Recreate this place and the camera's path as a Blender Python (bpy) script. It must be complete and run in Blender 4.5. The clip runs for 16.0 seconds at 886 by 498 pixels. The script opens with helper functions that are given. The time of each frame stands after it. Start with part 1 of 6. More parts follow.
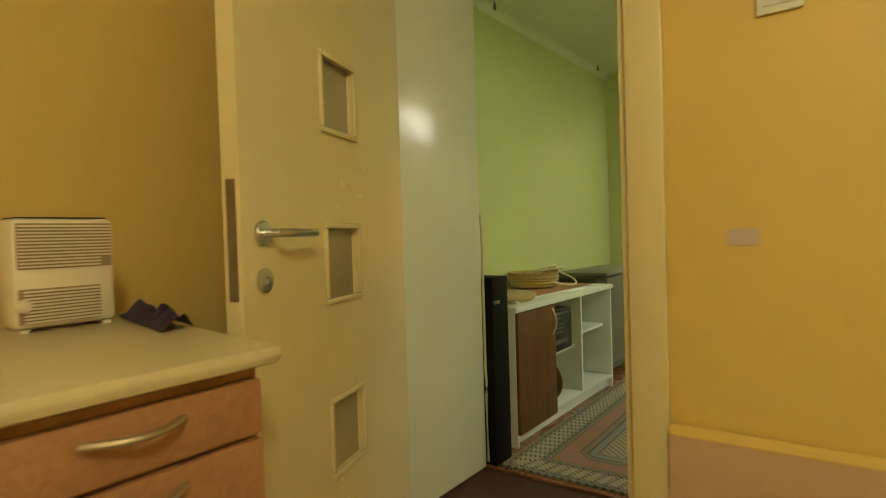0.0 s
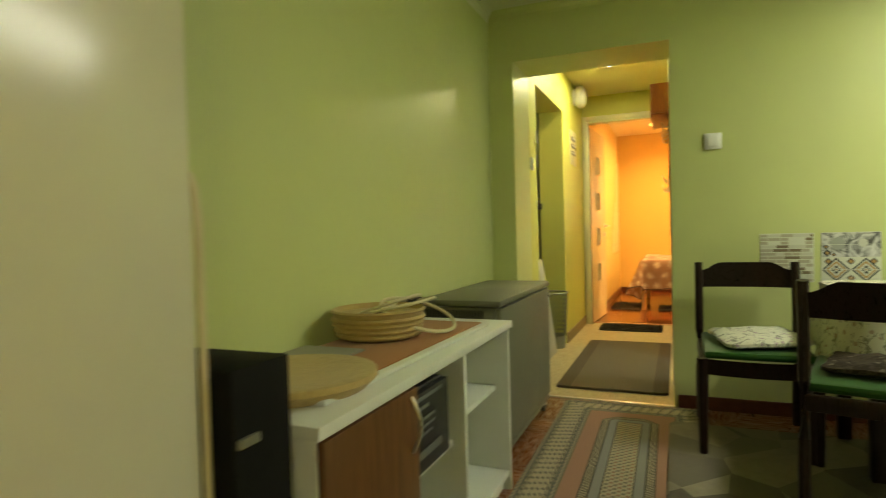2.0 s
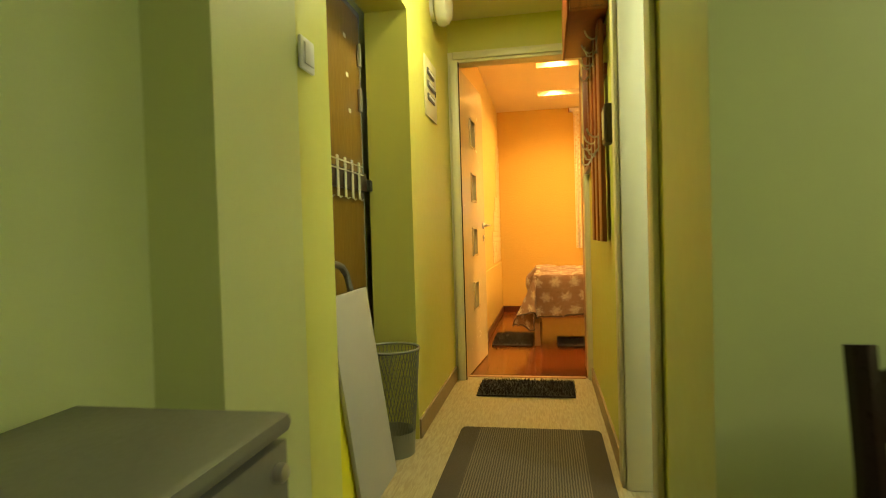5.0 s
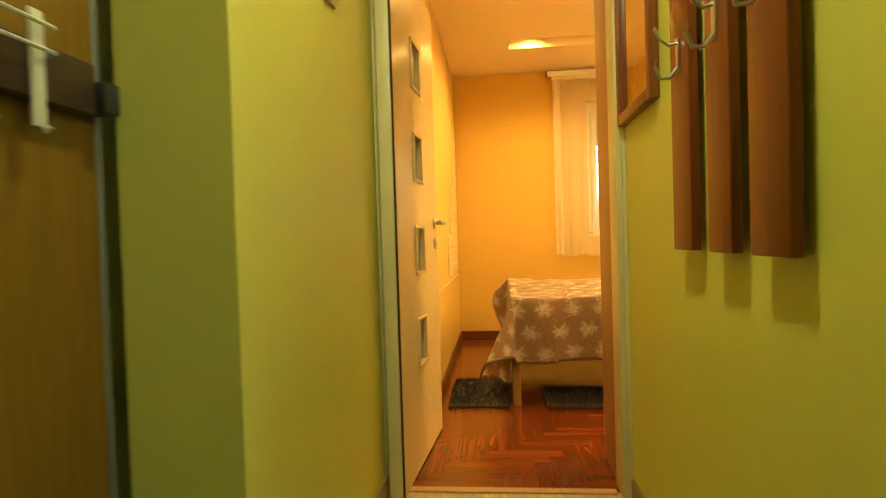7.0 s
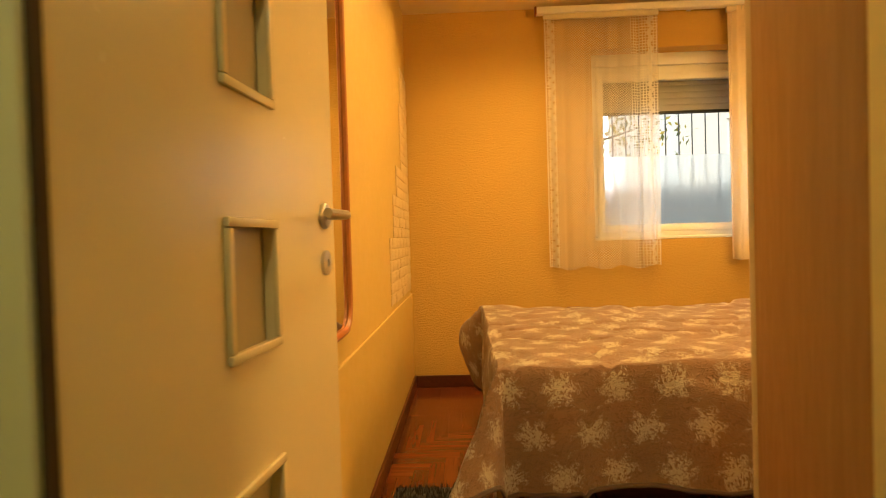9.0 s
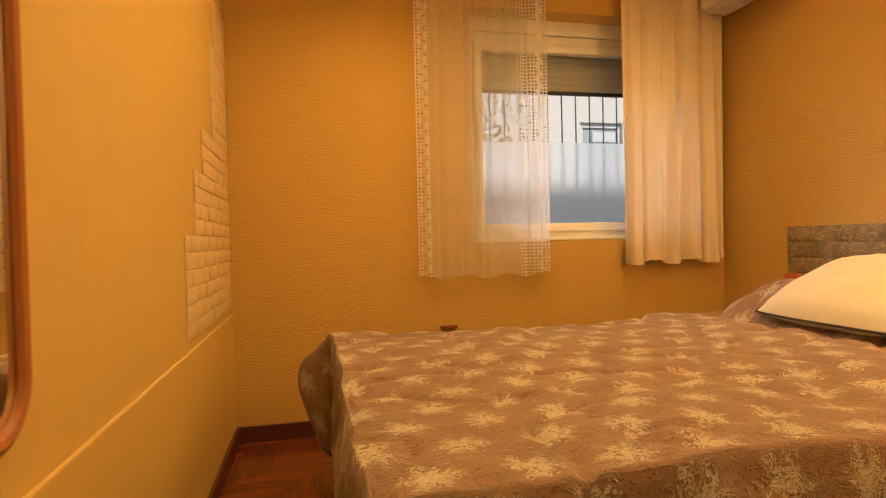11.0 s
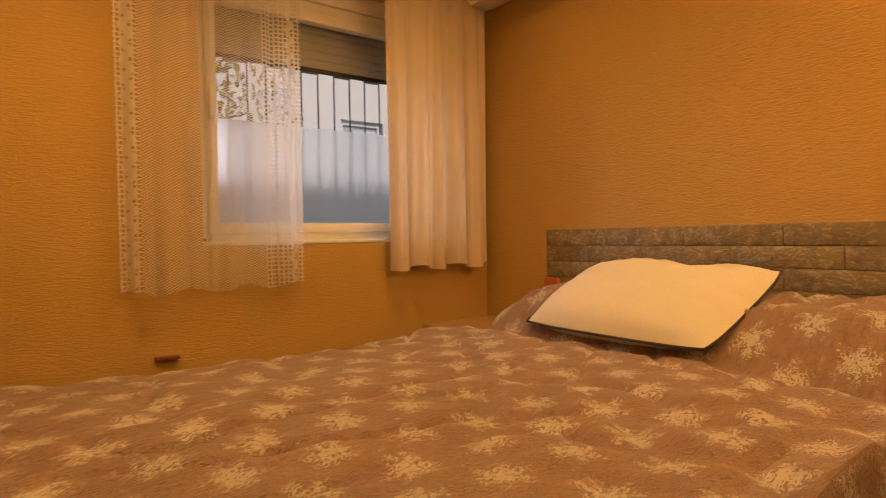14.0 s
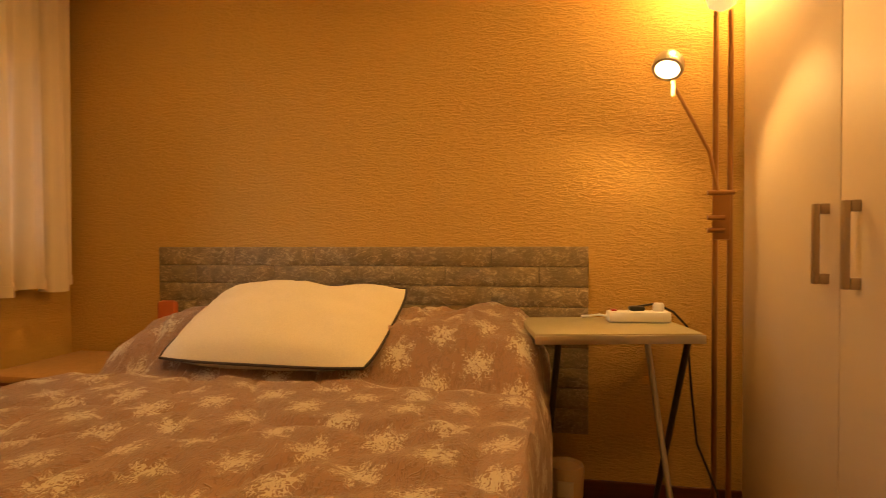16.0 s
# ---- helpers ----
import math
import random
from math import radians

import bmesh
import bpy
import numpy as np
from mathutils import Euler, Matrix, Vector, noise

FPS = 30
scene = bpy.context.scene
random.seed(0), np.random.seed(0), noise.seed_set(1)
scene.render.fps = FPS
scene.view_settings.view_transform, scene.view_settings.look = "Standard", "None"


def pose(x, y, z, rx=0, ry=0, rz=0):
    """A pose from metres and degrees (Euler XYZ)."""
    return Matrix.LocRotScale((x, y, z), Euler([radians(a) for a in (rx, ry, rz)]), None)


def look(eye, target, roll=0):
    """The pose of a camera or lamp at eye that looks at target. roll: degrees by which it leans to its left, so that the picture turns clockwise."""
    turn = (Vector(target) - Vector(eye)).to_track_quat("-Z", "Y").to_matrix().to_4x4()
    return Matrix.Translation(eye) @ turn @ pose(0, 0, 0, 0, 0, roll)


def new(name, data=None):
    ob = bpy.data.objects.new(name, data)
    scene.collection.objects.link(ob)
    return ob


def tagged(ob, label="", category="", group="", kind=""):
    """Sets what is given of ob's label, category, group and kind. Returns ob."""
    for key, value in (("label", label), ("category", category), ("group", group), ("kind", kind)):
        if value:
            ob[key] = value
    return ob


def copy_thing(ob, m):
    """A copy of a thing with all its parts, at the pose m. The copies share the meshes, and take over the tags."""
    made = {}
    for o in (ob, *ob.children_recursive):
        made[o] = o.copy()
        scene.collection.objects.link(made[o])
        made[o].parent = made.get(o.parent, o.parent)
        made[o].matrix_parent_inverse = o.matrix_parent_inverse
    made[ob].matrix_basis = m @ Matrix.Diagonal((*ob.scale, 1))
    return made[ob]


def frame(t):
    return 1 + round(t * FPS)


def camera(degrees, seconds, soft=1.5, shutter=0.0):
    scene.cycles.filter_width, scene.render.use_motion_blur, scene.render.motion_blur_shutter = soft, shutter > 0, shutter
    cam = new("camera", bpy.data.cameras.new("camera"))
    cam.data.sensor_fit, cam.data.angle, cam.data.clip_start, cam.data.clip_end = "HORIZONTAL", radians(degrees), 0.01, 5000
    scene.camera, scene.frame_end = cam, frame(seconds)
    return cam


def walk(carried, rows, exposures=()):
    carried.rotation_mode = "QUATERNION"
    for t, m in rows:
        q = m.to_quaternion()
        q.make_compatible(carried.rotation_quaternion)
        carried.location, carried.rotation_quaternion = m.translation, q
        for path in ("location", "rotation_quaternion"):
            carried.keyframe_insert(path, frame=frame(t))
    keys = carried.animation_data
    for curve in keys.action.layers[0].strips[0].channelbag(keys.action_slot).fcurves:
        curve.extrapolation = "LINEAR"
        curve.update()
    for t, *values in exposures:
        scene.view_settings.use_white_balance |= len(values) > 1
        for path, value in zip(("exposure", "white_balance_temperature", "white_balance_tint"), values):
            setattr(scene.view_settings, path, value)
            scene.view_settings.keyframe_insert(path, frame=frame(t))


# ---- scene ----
cam = camera(75.84, 16.0, 1.0, 0.4)
# seconds, x, y, z, yaw, pitch, roll
ROWS = [
    (0.0, -0.000, -0.003, 0.953, 36.01, -1.27, 1.77),
    (0.5, -0.242, 0.351, 0.965, 36.04, -1.42, 1.97),
    (1.0, -0.428, 0.731, 0.981, 35.17, -1.56, 1.85),
    (1.5, -0.559, 1.055, 0.968, 32.37, -1.59, 1.84),
    (2.0, -0.639, 1.385, 0.959, 22.43, -1.57, 1.54),
    (2.5, -0.685, 1.728, 0.948, 14.97, -1.76, 1.40),
    (3.0, -0.718, 2.093, 0.957, 12.92, -1.80, 1.43),
    (3.5, -0.772, 2.514, 0.965, 12.54, -1.87, 1.35),
    (4.0, -0.822, 2.892, 0.954, 11.38, -1.68, 1.52),
    (6.5, -1.066, 4.913, 0.919, 8.55, -1.19, 1.77),
    (7.0, -1.094, 5.310, 0.929, 5.62, -1.21, 1.74),
    (7.5, -1.079, 5.728, 0.949, 4.59, -1.21, 1.87),
    (8.0, -1.105, 6.123, 0.943, 4.64, -1.14, 1.83),
    (10.5, -1.111, 7.530, 0.943, -8.65, -0.96, 1.27),
    (11.0, -1.093, 7.651, 0.918, -12.88, -0.91, 1.33),
    (11.5, -1.035, 7.746, 0.918, -14.16, -0.93, 1.35),
    (12.0, -0.998, 7.796, 0.916, -16.22, -0.89, 1.38),
    (12.5, -0.978, 7.868, 0.925, -19.32, -0.80, 1.45),
    (13.0, -0.965, 7.910, 0.923, -23.78, -0.87, 1.34),
    (13.5, -0.938, 7.969, 0.912, -29.78, -0.99, 1.17),
    (14.0, -0.872, 8.074, 0.921, -36.57, -1.23, 1.03),
    (14.5, -0.844, 8.138, 0.951, -42.52, -1.25, 0.82),
    (15.0, -0.882, 8.185, 0.967, -55.66, -1.11, 0.42),
    (15.5, -0.945, 8.249, 0.975, -70.09, -1.18, 0.31),
    (16.0, -0.969, 8.325, 0.983, -78.77, -1.23, 0.26),
]
walk(cam, [(t, pose(x, y, z, 90 + p, r, w)) for t, x, y, z, w, p, r in ROWS],
     exposures=[(0.0, 0.97, 6500, 9), (3.0, 0.86, 6500, 8), (4.0, 0.74, 6600, 6), (6.5, 0.42, 7000, 0), (7.5, 0.38, 7000, -2), (8.2, 0.10, 6900, 4),
                (10.5, -0.52, 6500, 13), (11.5, -0.82, 6500, 24), (12.5, -1.04, 6600, 28), (14.5, -1.18, 6700, 28), (16.0, -1.30, 7300, 26)])

# ---- light ----
world = bpy.data.worlds.new("sky")
scene.world = world
world.use_nodes = True
wn = world.node_tree.nodes
sky = wn.new("ShaderNodeTexSky")
sky.sky_type, sky.sun_disc, sky.sun_elevation, sky.sun_rotation = "NISHITA", False, radians(31), radians(60)
wn["Background"].inputs["Strength"].default_value = 0.15
world.node_tree.links.new(sky.outputs["Color"], wn["Background"].inputs["Color"])


def lamp(name, kind, m, watts, color, **extra):
    data = bpy.data.lights.new(name, kind)
    data.energy, data.color = watts, color
    for key, value in extra.items():
        setattr(data, key, value)
    ob = new(name, data)
    ob.matrix_world = m
    return ob


lamp("sun_light", "SUN", look((2, 4, 5), (0, 12, 0)), 5.0, (1.0, 0.95, 0.88), angle=radians(8))
# tube on the dining ceiling, round panel in the hall, added kitchen lamp that is never seen
lamp("tube_light", "AREA", pose(0.98, 3.56, 2.19), 21.5, (0.96, 0.96, 0.74), shape="RECTANGLE", size=0.08, size_y=1.25)
lamp("panel_light", "AREA", pose(-1.14, 6.16, 2.275), 10.5, (1.0, 0.90, 0.44), shape="DISK", size=0.16)
lamp("kitchen_light", "POINT", pose(0.75, -0.55, 2.05), 25, (1.0, 0.95, 0.56), shadow_soft_size=0.12)
# unseen lamp, placed to brighten the entrance niche through the bathroom doorway
lamp("bathroom_light", "POINT", pose(0.25, 5.28, 2.0), 22, (0.93, 1.0, 0.82), shadow_soft_size=0.1)
# floor lamp: uplighter and reading spot; spots in the bedroom ceiling recesses
WARM = (1.0, 0.605, 0.18)
lamp("uplight", "POINT", pose(0.98, 7.81, 1.86), 62, WARM, shadow_soft_size=0.13)
lamp("reading_light", "SPOT", look((0.962, 7.975, 1.505), (0.462, 8.225, 0.705)), 33, WARM, spot_size=radians(160), spot_blend=0.32, shadow_soft_size=0.04)
for sx, sy in ((-0.82, 9.64), (-0.82, 8.64), (0.35, 9.64), (0.35, 8.64)):
    lamp("recess_light", "SPOT", pose(sx, sy, 2.42), 88 if sx < 0 else 74, WARM, spot_size=radians(160), spot_blend=1.0, shadow_soft_size=0.05)


# ---- materials ----
class Net:
    """Short hand for a node tree."""
    def __init__(self, name, rough=0.5, metal=0.0):
        self.mat = bpy.data.materials.new(name)
        self.mat.use_nodes = True
        self.t = self.mat.node_tree
        self.b = self.t.nodes["Principled BSDF"]
        self.b.inputs["Roughness"].default_value = rough
        self.b.inputs["Metallic"].default_value = metal
        self.co = self.t.nodes.new("ShaderNodeTexCoord").outputs["Object"]

    def put(self, sock, v):
        if isinstance(v, bpy.types.NodeSocket):
            self.t.links.new(v, sock)
        elif isinstance(v, (tuple, list)) and len(v) == 3 and sock.type == "RGBA":
            sock.default_value = (*v, 1)
        else:
            sock.default_value = v

    def math(self, op, a, b=0.0, c=0.0):
        n = self.t.nodes.new("ShaderNodeMath")
        n.operation = op
        for s, v in zip(n.inputs, (a, b, c)):
            self.put(s, v)
        return n.outputs[0]

    def mix(self, f, a, b):
        n = self.t.nodes.new("ShaderNodeMix")
        n.data_type = "RGBA"
        for i, v in ((0, f), (6, a), (7, b)):
            self.put(n.inputs[i], v)
        return n.outputs[2]

    def scaled(self, s, co=None):
        n = self.t.nodes.new("ShaderNodeMapping")
        n.inputs["Scale"].default_value = s
        self.t.links.new(co or self.co, n.inputs["Vector"])
        return n.outputs[0]

    def noise(self, scale, detail=3.0, co=None, rough=0.55, dist=0.0):
        n = self.t.nodes.new("ShaderNodeTexNoise")
        n.inputs["Scale"].default_value, n.inputs["Detail"].default_value = scale, detail
        n.inputs["Roughness"].default_value, n.inputs["Distortion"].default_value = rough, dist
        self.t.links.new(co or self.co, n.inputs["Vector"])
        return n.outputs["Fac"]

    def voronoi(self, scale, co=None, feature="F1", rnd=1.0, out="Distance"):
        n = self.t.nodes.new("ShaderNodeTexVoronoi")
        n.feature = feature
        n.inputs["Scale"].default_value, n.inputs["Randomness"].default_value = scale, rnd
        self.t.links.new(co or self.co, n.inputs["Vector"])
        return n.outputs[out]

    def ramp(self, f, *stops):
        n = self.t.nodes.new("ShaderNodeValToRGB")
        e = n.color_ramp.elements
        while len(e) < len(stops):
            e.new(0.5)
        for el, (p, c) in zip(e, stops):
            el.position, el.color = p, (*c, 1) if isinstance(c, tuple) else (c, c, c, 1)
        self.t.links.new(f, n.inputs[0])
        return n.outputs[0]

    def xyz(self, co=None):
        n = self.t.nodes.new("ShaderNodeSeparateXYZ")
        self.t.links.new(co or self.co, n.inputs[0])
        return n.outputs[0], n.outputs[1], n.outputs[2]

    def random(self):
        return self.t.nodes.new("ShaderNodeObjectInfo").outputs["Random"]

    def island(self):
        return self.t.nodes.new("ShaderNodeNewGeometry").outputs["Random Per Island"]

    def jitter(self):
        """Coordinates shifted anew for each piece."""
        n = self.t.nodes.new("ShaderNodeVectorMath")
        n.operation = "ADD"
        self.t.links.new(self.co, n.inputs[0])
        self.t.links.new(self.math("MULTIPLY", self.random(), 37.0), n.inputs[1])
        self.co = n.outputs[0]
        return self

    def bump(self, h, strength=0.3, dist=0.01):
        n = self.t.nodes.new("ShaderNodeBump")
        n.inputs["Strength"].default_value, n.inputs["Distance"].default_value = strength, dist
        self.put(n.inputs["Height"], h)
        self.t.links.new(n.outputs[0], self.b.inputs["Normal"])
        return self

    def color(self, v):
        self.put(self.b.inputs["Base Color"], v)
        return self

    def rough(self, v):
        self.put(self.b.inputs["Roughness"], v)
        return self


def dark(c, k):
    return tuple(v * k for v in c)


def paint(name, c, rough=0.6, grain=220.0, depth=0.15, stain=0.10, dist=0.002):
    """Painted plaster: broad blotches, fine roller grain."""
    n = Net(name, rough)
    f = n.noise(1.7, 5.0)
    g = n.noise(23.0, 3.0)
    n.color(n.mix(n.math("MULTIPLY", g, 0.45), n.mix(f, dark(c, 1 - stain), dark(c, 1 + stain * 0.4)), dark(c, 1 - stain * 0.6)))
    n.rough(n.math("MULTIPLY_ADD", g, 0.2, rough - 0.1))
    return n.bump(n.math("ADD", n.noise(grain, 2.0), n.math("MULTIPLY", n.noise(14.0, 2.0), 1.5)), depth, dist).mat


def lacquer(name, c, rough=0.3, metal=0.0, wear=0.08, scale=40.0):
    """Coated panels, plastic or metal with faint smears."""
    n = Net(name, rough, metal)
    f = n.noise(3.0, 4.0)
    g = n.noise(scale, 4.0)
    n.color(n.mix(f, dark(c, 1 - wear), c))
    n.rough(n.math("MULTIPLY_ADD", n.math("ADD", f, g), 0.15, rough - 0.12))
    return n.bump(g, 0.05, 0.001).mat


def wood(name, c1, c2, rough=0.4, along="z", ring=9.0, per_piece=False):
    n = Net(name, rough)
    n = n.jitter() if per_piece else n
    s = {"x": (0.06, 1, 1), "y": (1, 0.06, 1), "z": (1, 1, 0.06)}[along]
    co = n.scaled(s)
    f = n.noise(ring * 5, 6.0, co, 0.6, 1.2)
    g = n.noise(ring * 30, 3.0, co)
    col = n.mix(n.ramp(f, (0.35, 0.0), (0.65, 1.0)), c1, c2)
    col = n.mix(n.math("MULTIPLY", g, 0.5), col, dark(c1, 0.6))
    if per_piece:
        k = n.math("ADD", n.random(), n.island())
        col = n.mix(n.math("FRACT", k), col, n.mix(0.55, col, dark(c1, 0.45)))
    n.color(col).rough(n.math("MULTIPLY_ADD", g, 0.25, rough - 0.1))
    return n.bump(g, 0.12, 0.001).mat


def fabric(name, c1, c2, weave=420.0, rough=0.9, big=6.0, depth=0.5):
    n = Net(name, rough)
    n.color(n.mix(n.noise(weave * 0.5, 2.0), n.mix(n.noise(big, 4.0), c1, c2), dark(c1, 0.7)))
    n.b.inputs["Sheen Weight"].default_value = 0.15
    return n.bump(n.noise(weave, 2.0), depth, 0.003).mat


def deep(mat, level=0.12):
    """The same coat with little shine, for very dark matt surfaces."""
    mat.node_tree.nodes["Principled BSDF"].inputs["Specular IOR Level"].default_value = level
    return mat


def glow(name, c, s):
    n = Net(name, 0.4)
    n.color(c)
    n.put(n.b.inputs["Emission Color"], c)
    n.b.inputs["Emission Strength"].default_value = s
    return n.mat


DINING = paint("green_wall_paint", (0.575, 0.625, 0.275), 0.42)
HALLP = paint("yellow_wall_paint", (0.62, 0.62, 0.14), 0.5)
KITCH = paint("orange_wall_paint", (0.71, 0.495, 0.15), 0.5)
CEIL = paint("ceiling_paint", (0.72, 0.74, 0.58), 0.7)
CEILB = paint("bedroom_ceiling_paint", (0.80, 0.66, 0.42), 0.7)
WHITE = lacquer("white_enamel", (0.74, 0.72, 0.62), 0.22)
DOORW = lacquer("cream_door_laminate", (0.74, 0.62, 0.38), 0.2)
PVC = lacquer("white_pvc", (0.80, 0.80, 0.80), 0.3)
CHROME = lacquer("brushed_steel", (0.62, 0.60, 0.57), 0.3, 1.0, 0.15, 300.0)
DARKM = lacquer("dark_metal", (0.05, 0.05, 0.05), 0.4, 0.6)
BLACK = lacquer("black_board", (0.012, 0.011, 0.011), 0.35)
GREYM = lacquer("grey_cabinet_steel", (0.160, 0.158, 0.118), 0.42, 0.0, 0.12, 90.0)
GREYD = lacquer("dark_vent", (0.02, 0.02, 0.02), 0.7)
MELA = lacquer("white_melamine", (0.74, 0.76, 0.72), 0.35)
WALNUT = wood("walnut_front", (0.095, 0.038, 0.012), (0.20, 0.085, 0.028), 0.35)
CHAIRW = deep(wood("dark_chair_wood", (0.014, 0.006, 0.004), (0.022, 0.009, 0.006), 0.28), 0.3)
CHERRY = wood("cherry_board", (0.20, 0.055, 0.02), (0.30, 0.09, 0.03), 0.35)
DRAWER = wood("alder_front", (0.36, 0.17, 0.085), (0.46, 0.23, 0.125), 0.4, "x")
TAPE = fabric("hardboard", (0.38, 0.150, 0.036), (0.44, 0.18, 0.050), 900, 0.8, 3.0, 0.1)
PARQ = wood("red_parquet", (0.15, 0.032, 0.010), (0.27, 0.068, 0.020), 0.14, "x", 7.0, True)
PARQV = wood("red_parquet_across", (0.14, 0.030, 0.009), (0.26, 0.064, 0.019), 0.14, "y", 7.0, True)
PARQD = wood("brown_parquet", (0.22, 0.085, 0.035), (0.36, 0.15, 0.065), 0.25, "x", 7.0, True)
PARQDV = wood("brown_parquet_across", (0.21, 0.080, 0.033), (0.35, 0.145, 0.062), 0.25, "y", 7.0, True)
JOINT = paint("parquet_joint", (0.05, 0.018, 0.009), 0.6)
SKIRTW = wood("red_skirting_wood", (0.075, 0.018, 0.009), (0.125, 0.034, 0.016), 0.3, "y")
SKIRTT = lacquer("stone_skirting", (0.30, 0.22, 0.12), 0.5)
GREENV = deep(fabric("green_vinyl", (0.020, 0.085, 0.010), (0.027, 0.105, 0.013), 300, 0.5, 4.0, 0.1), 0.25)
BIRCH = wood("birch_leg", (0.45, 0.27, 0.12), (0.55, 0.34, 0.16), 0.45)
BEECH = wood("beech_panel", (0.42, 0.22, 0.11), (0.50, 0.28, 0.15), 0.4)
WARDW = lacquer("pale_wardrobe_front", (0.66, 0.55, 0.40), 0.5, 0.0, 0.05)
LINEN = fabric("cream_pillow_cotton", (0.68, 0.62, 0.49), (0.73, 0.68, 0.55), 700, 0.8, 3.0, 0.15)
BROWNF = fabric("dark_brown_piping", (0.03, 0.018, 0.014), (0.04, 0.024, 0.018))
PURPLE = fabric("purple_cloth", (0.05, 0.018, 0.10), (0.07, 0.03, 0.14))
WICKER = fabric("straw_weave", (0.50, 0.36, 0.13), (0.62, 0.46, 0.18), 160, 0.8, 20.0, 0.9)
CABLEW = lacquer("pale_cable", (0.66, 0.60, 0.40), 0.5)
DARKMAT = fabric("shaggy_dark_mat", (0.010, 0.006, 0.006), (0.017, 0.011, 0.010), 150, 0.95, 9.0, 1.0)
GREYMAT = fabric("shaggy_grey_mat", (0.045, 0.036, 0.034), (0.075, 0.062, 0.058), 150, 0.95, 9.0, 1.0)


def glass_mat(name, tint, rough, opacity):
    n = Net(name, 0.05)
    t = n.t.nodes
    tr, gl, mx = t.new("ShaderNodeBsdfTransparent"), t.new("ShaderNodeBsdfGlossy"), t.new("ShaderNodeMixShader")
    tr.inputs["Color"].default_value = (*tint, 1)
    gl.inputs["Roughness"].default_value = rough
    fr = t.new("ShaderNodeFresnel")
    fr.inputs["IOR"].default_value = 1.12
    n.t.links.new(n.math("ADD", fr.outputs[0], opacity), mx.inputs[0])
    n.t.links.new(tr.outputs[0], mx.inputs[1]), n.t.links.new(gl.outputs[0], mx.inputs[2])
    n.t.links.new(mx.outputs[0], t["Material Output"].inputs["Surface"])
    return n.mat


GLASS = glass_mat("window_glass", (0.96, 0.98, 0.97), 0.12, 0.0)


def film_mat():
    n = Net("frosted_film", 0.6)
    t = n.t.nodes
    tl, tr, mx = t.new("ShaderNodeBsdfTranslucent"), t.new("ShaderNodeBsdfDiffuse"), t.new("ShaderNodeMixShader")
    hatch = n.noise(60.0, 2.0, n.scaled((1, 1, 0.15)))
    n.put(tl.inputs["Color"], n.mix(hatch, (0.72, 0.80, 0.88), (0.88, 0.92, 0.97)))
    n.put(tr.inputs["Color"], (0.55, 0.6, 0.65))
    mx.inputs[0].default_value = 0.15
    n.t.links.new(tl.outputs[0], mx.inputs[1]), n.t.links.new(tr.outputs[0], mx.inputs[2])
    rf, m3 = t.new("ShaderNodeBsdfRefraction"), t.new("ShaderNodeMixShader")
    rf.inputs["Roughness"].default_value, rf.inputs["IOR"].default_value = 0.42, 1.15
    m3.inputs[0].default_value = 0.90
    n.t.links.new(mx.outputs[0], m3.inputs[1]), n.t.links.new(rf.outputs[0], m3.inputs[2])
    n.t.links.new(m3.outputs[0], t["Material Output"].inputs["Surface"])
    return n.mat


FILM = film_mat()
PANE = Net("satin_door_glass", 0.35)
PANE.color(PANE.mix(PANE.noise(5.0), (0.30, 0.24, 0.14), (0.38, 0.31, 0.19)))
PANE.b.inputs["Specular IOR Level"].default_value = 0.8
PANE = PANE.mat
MIRROR = Net("mirror_silver", 0.01, 1.0).color((0.86, 0.86, 0.84)).mat


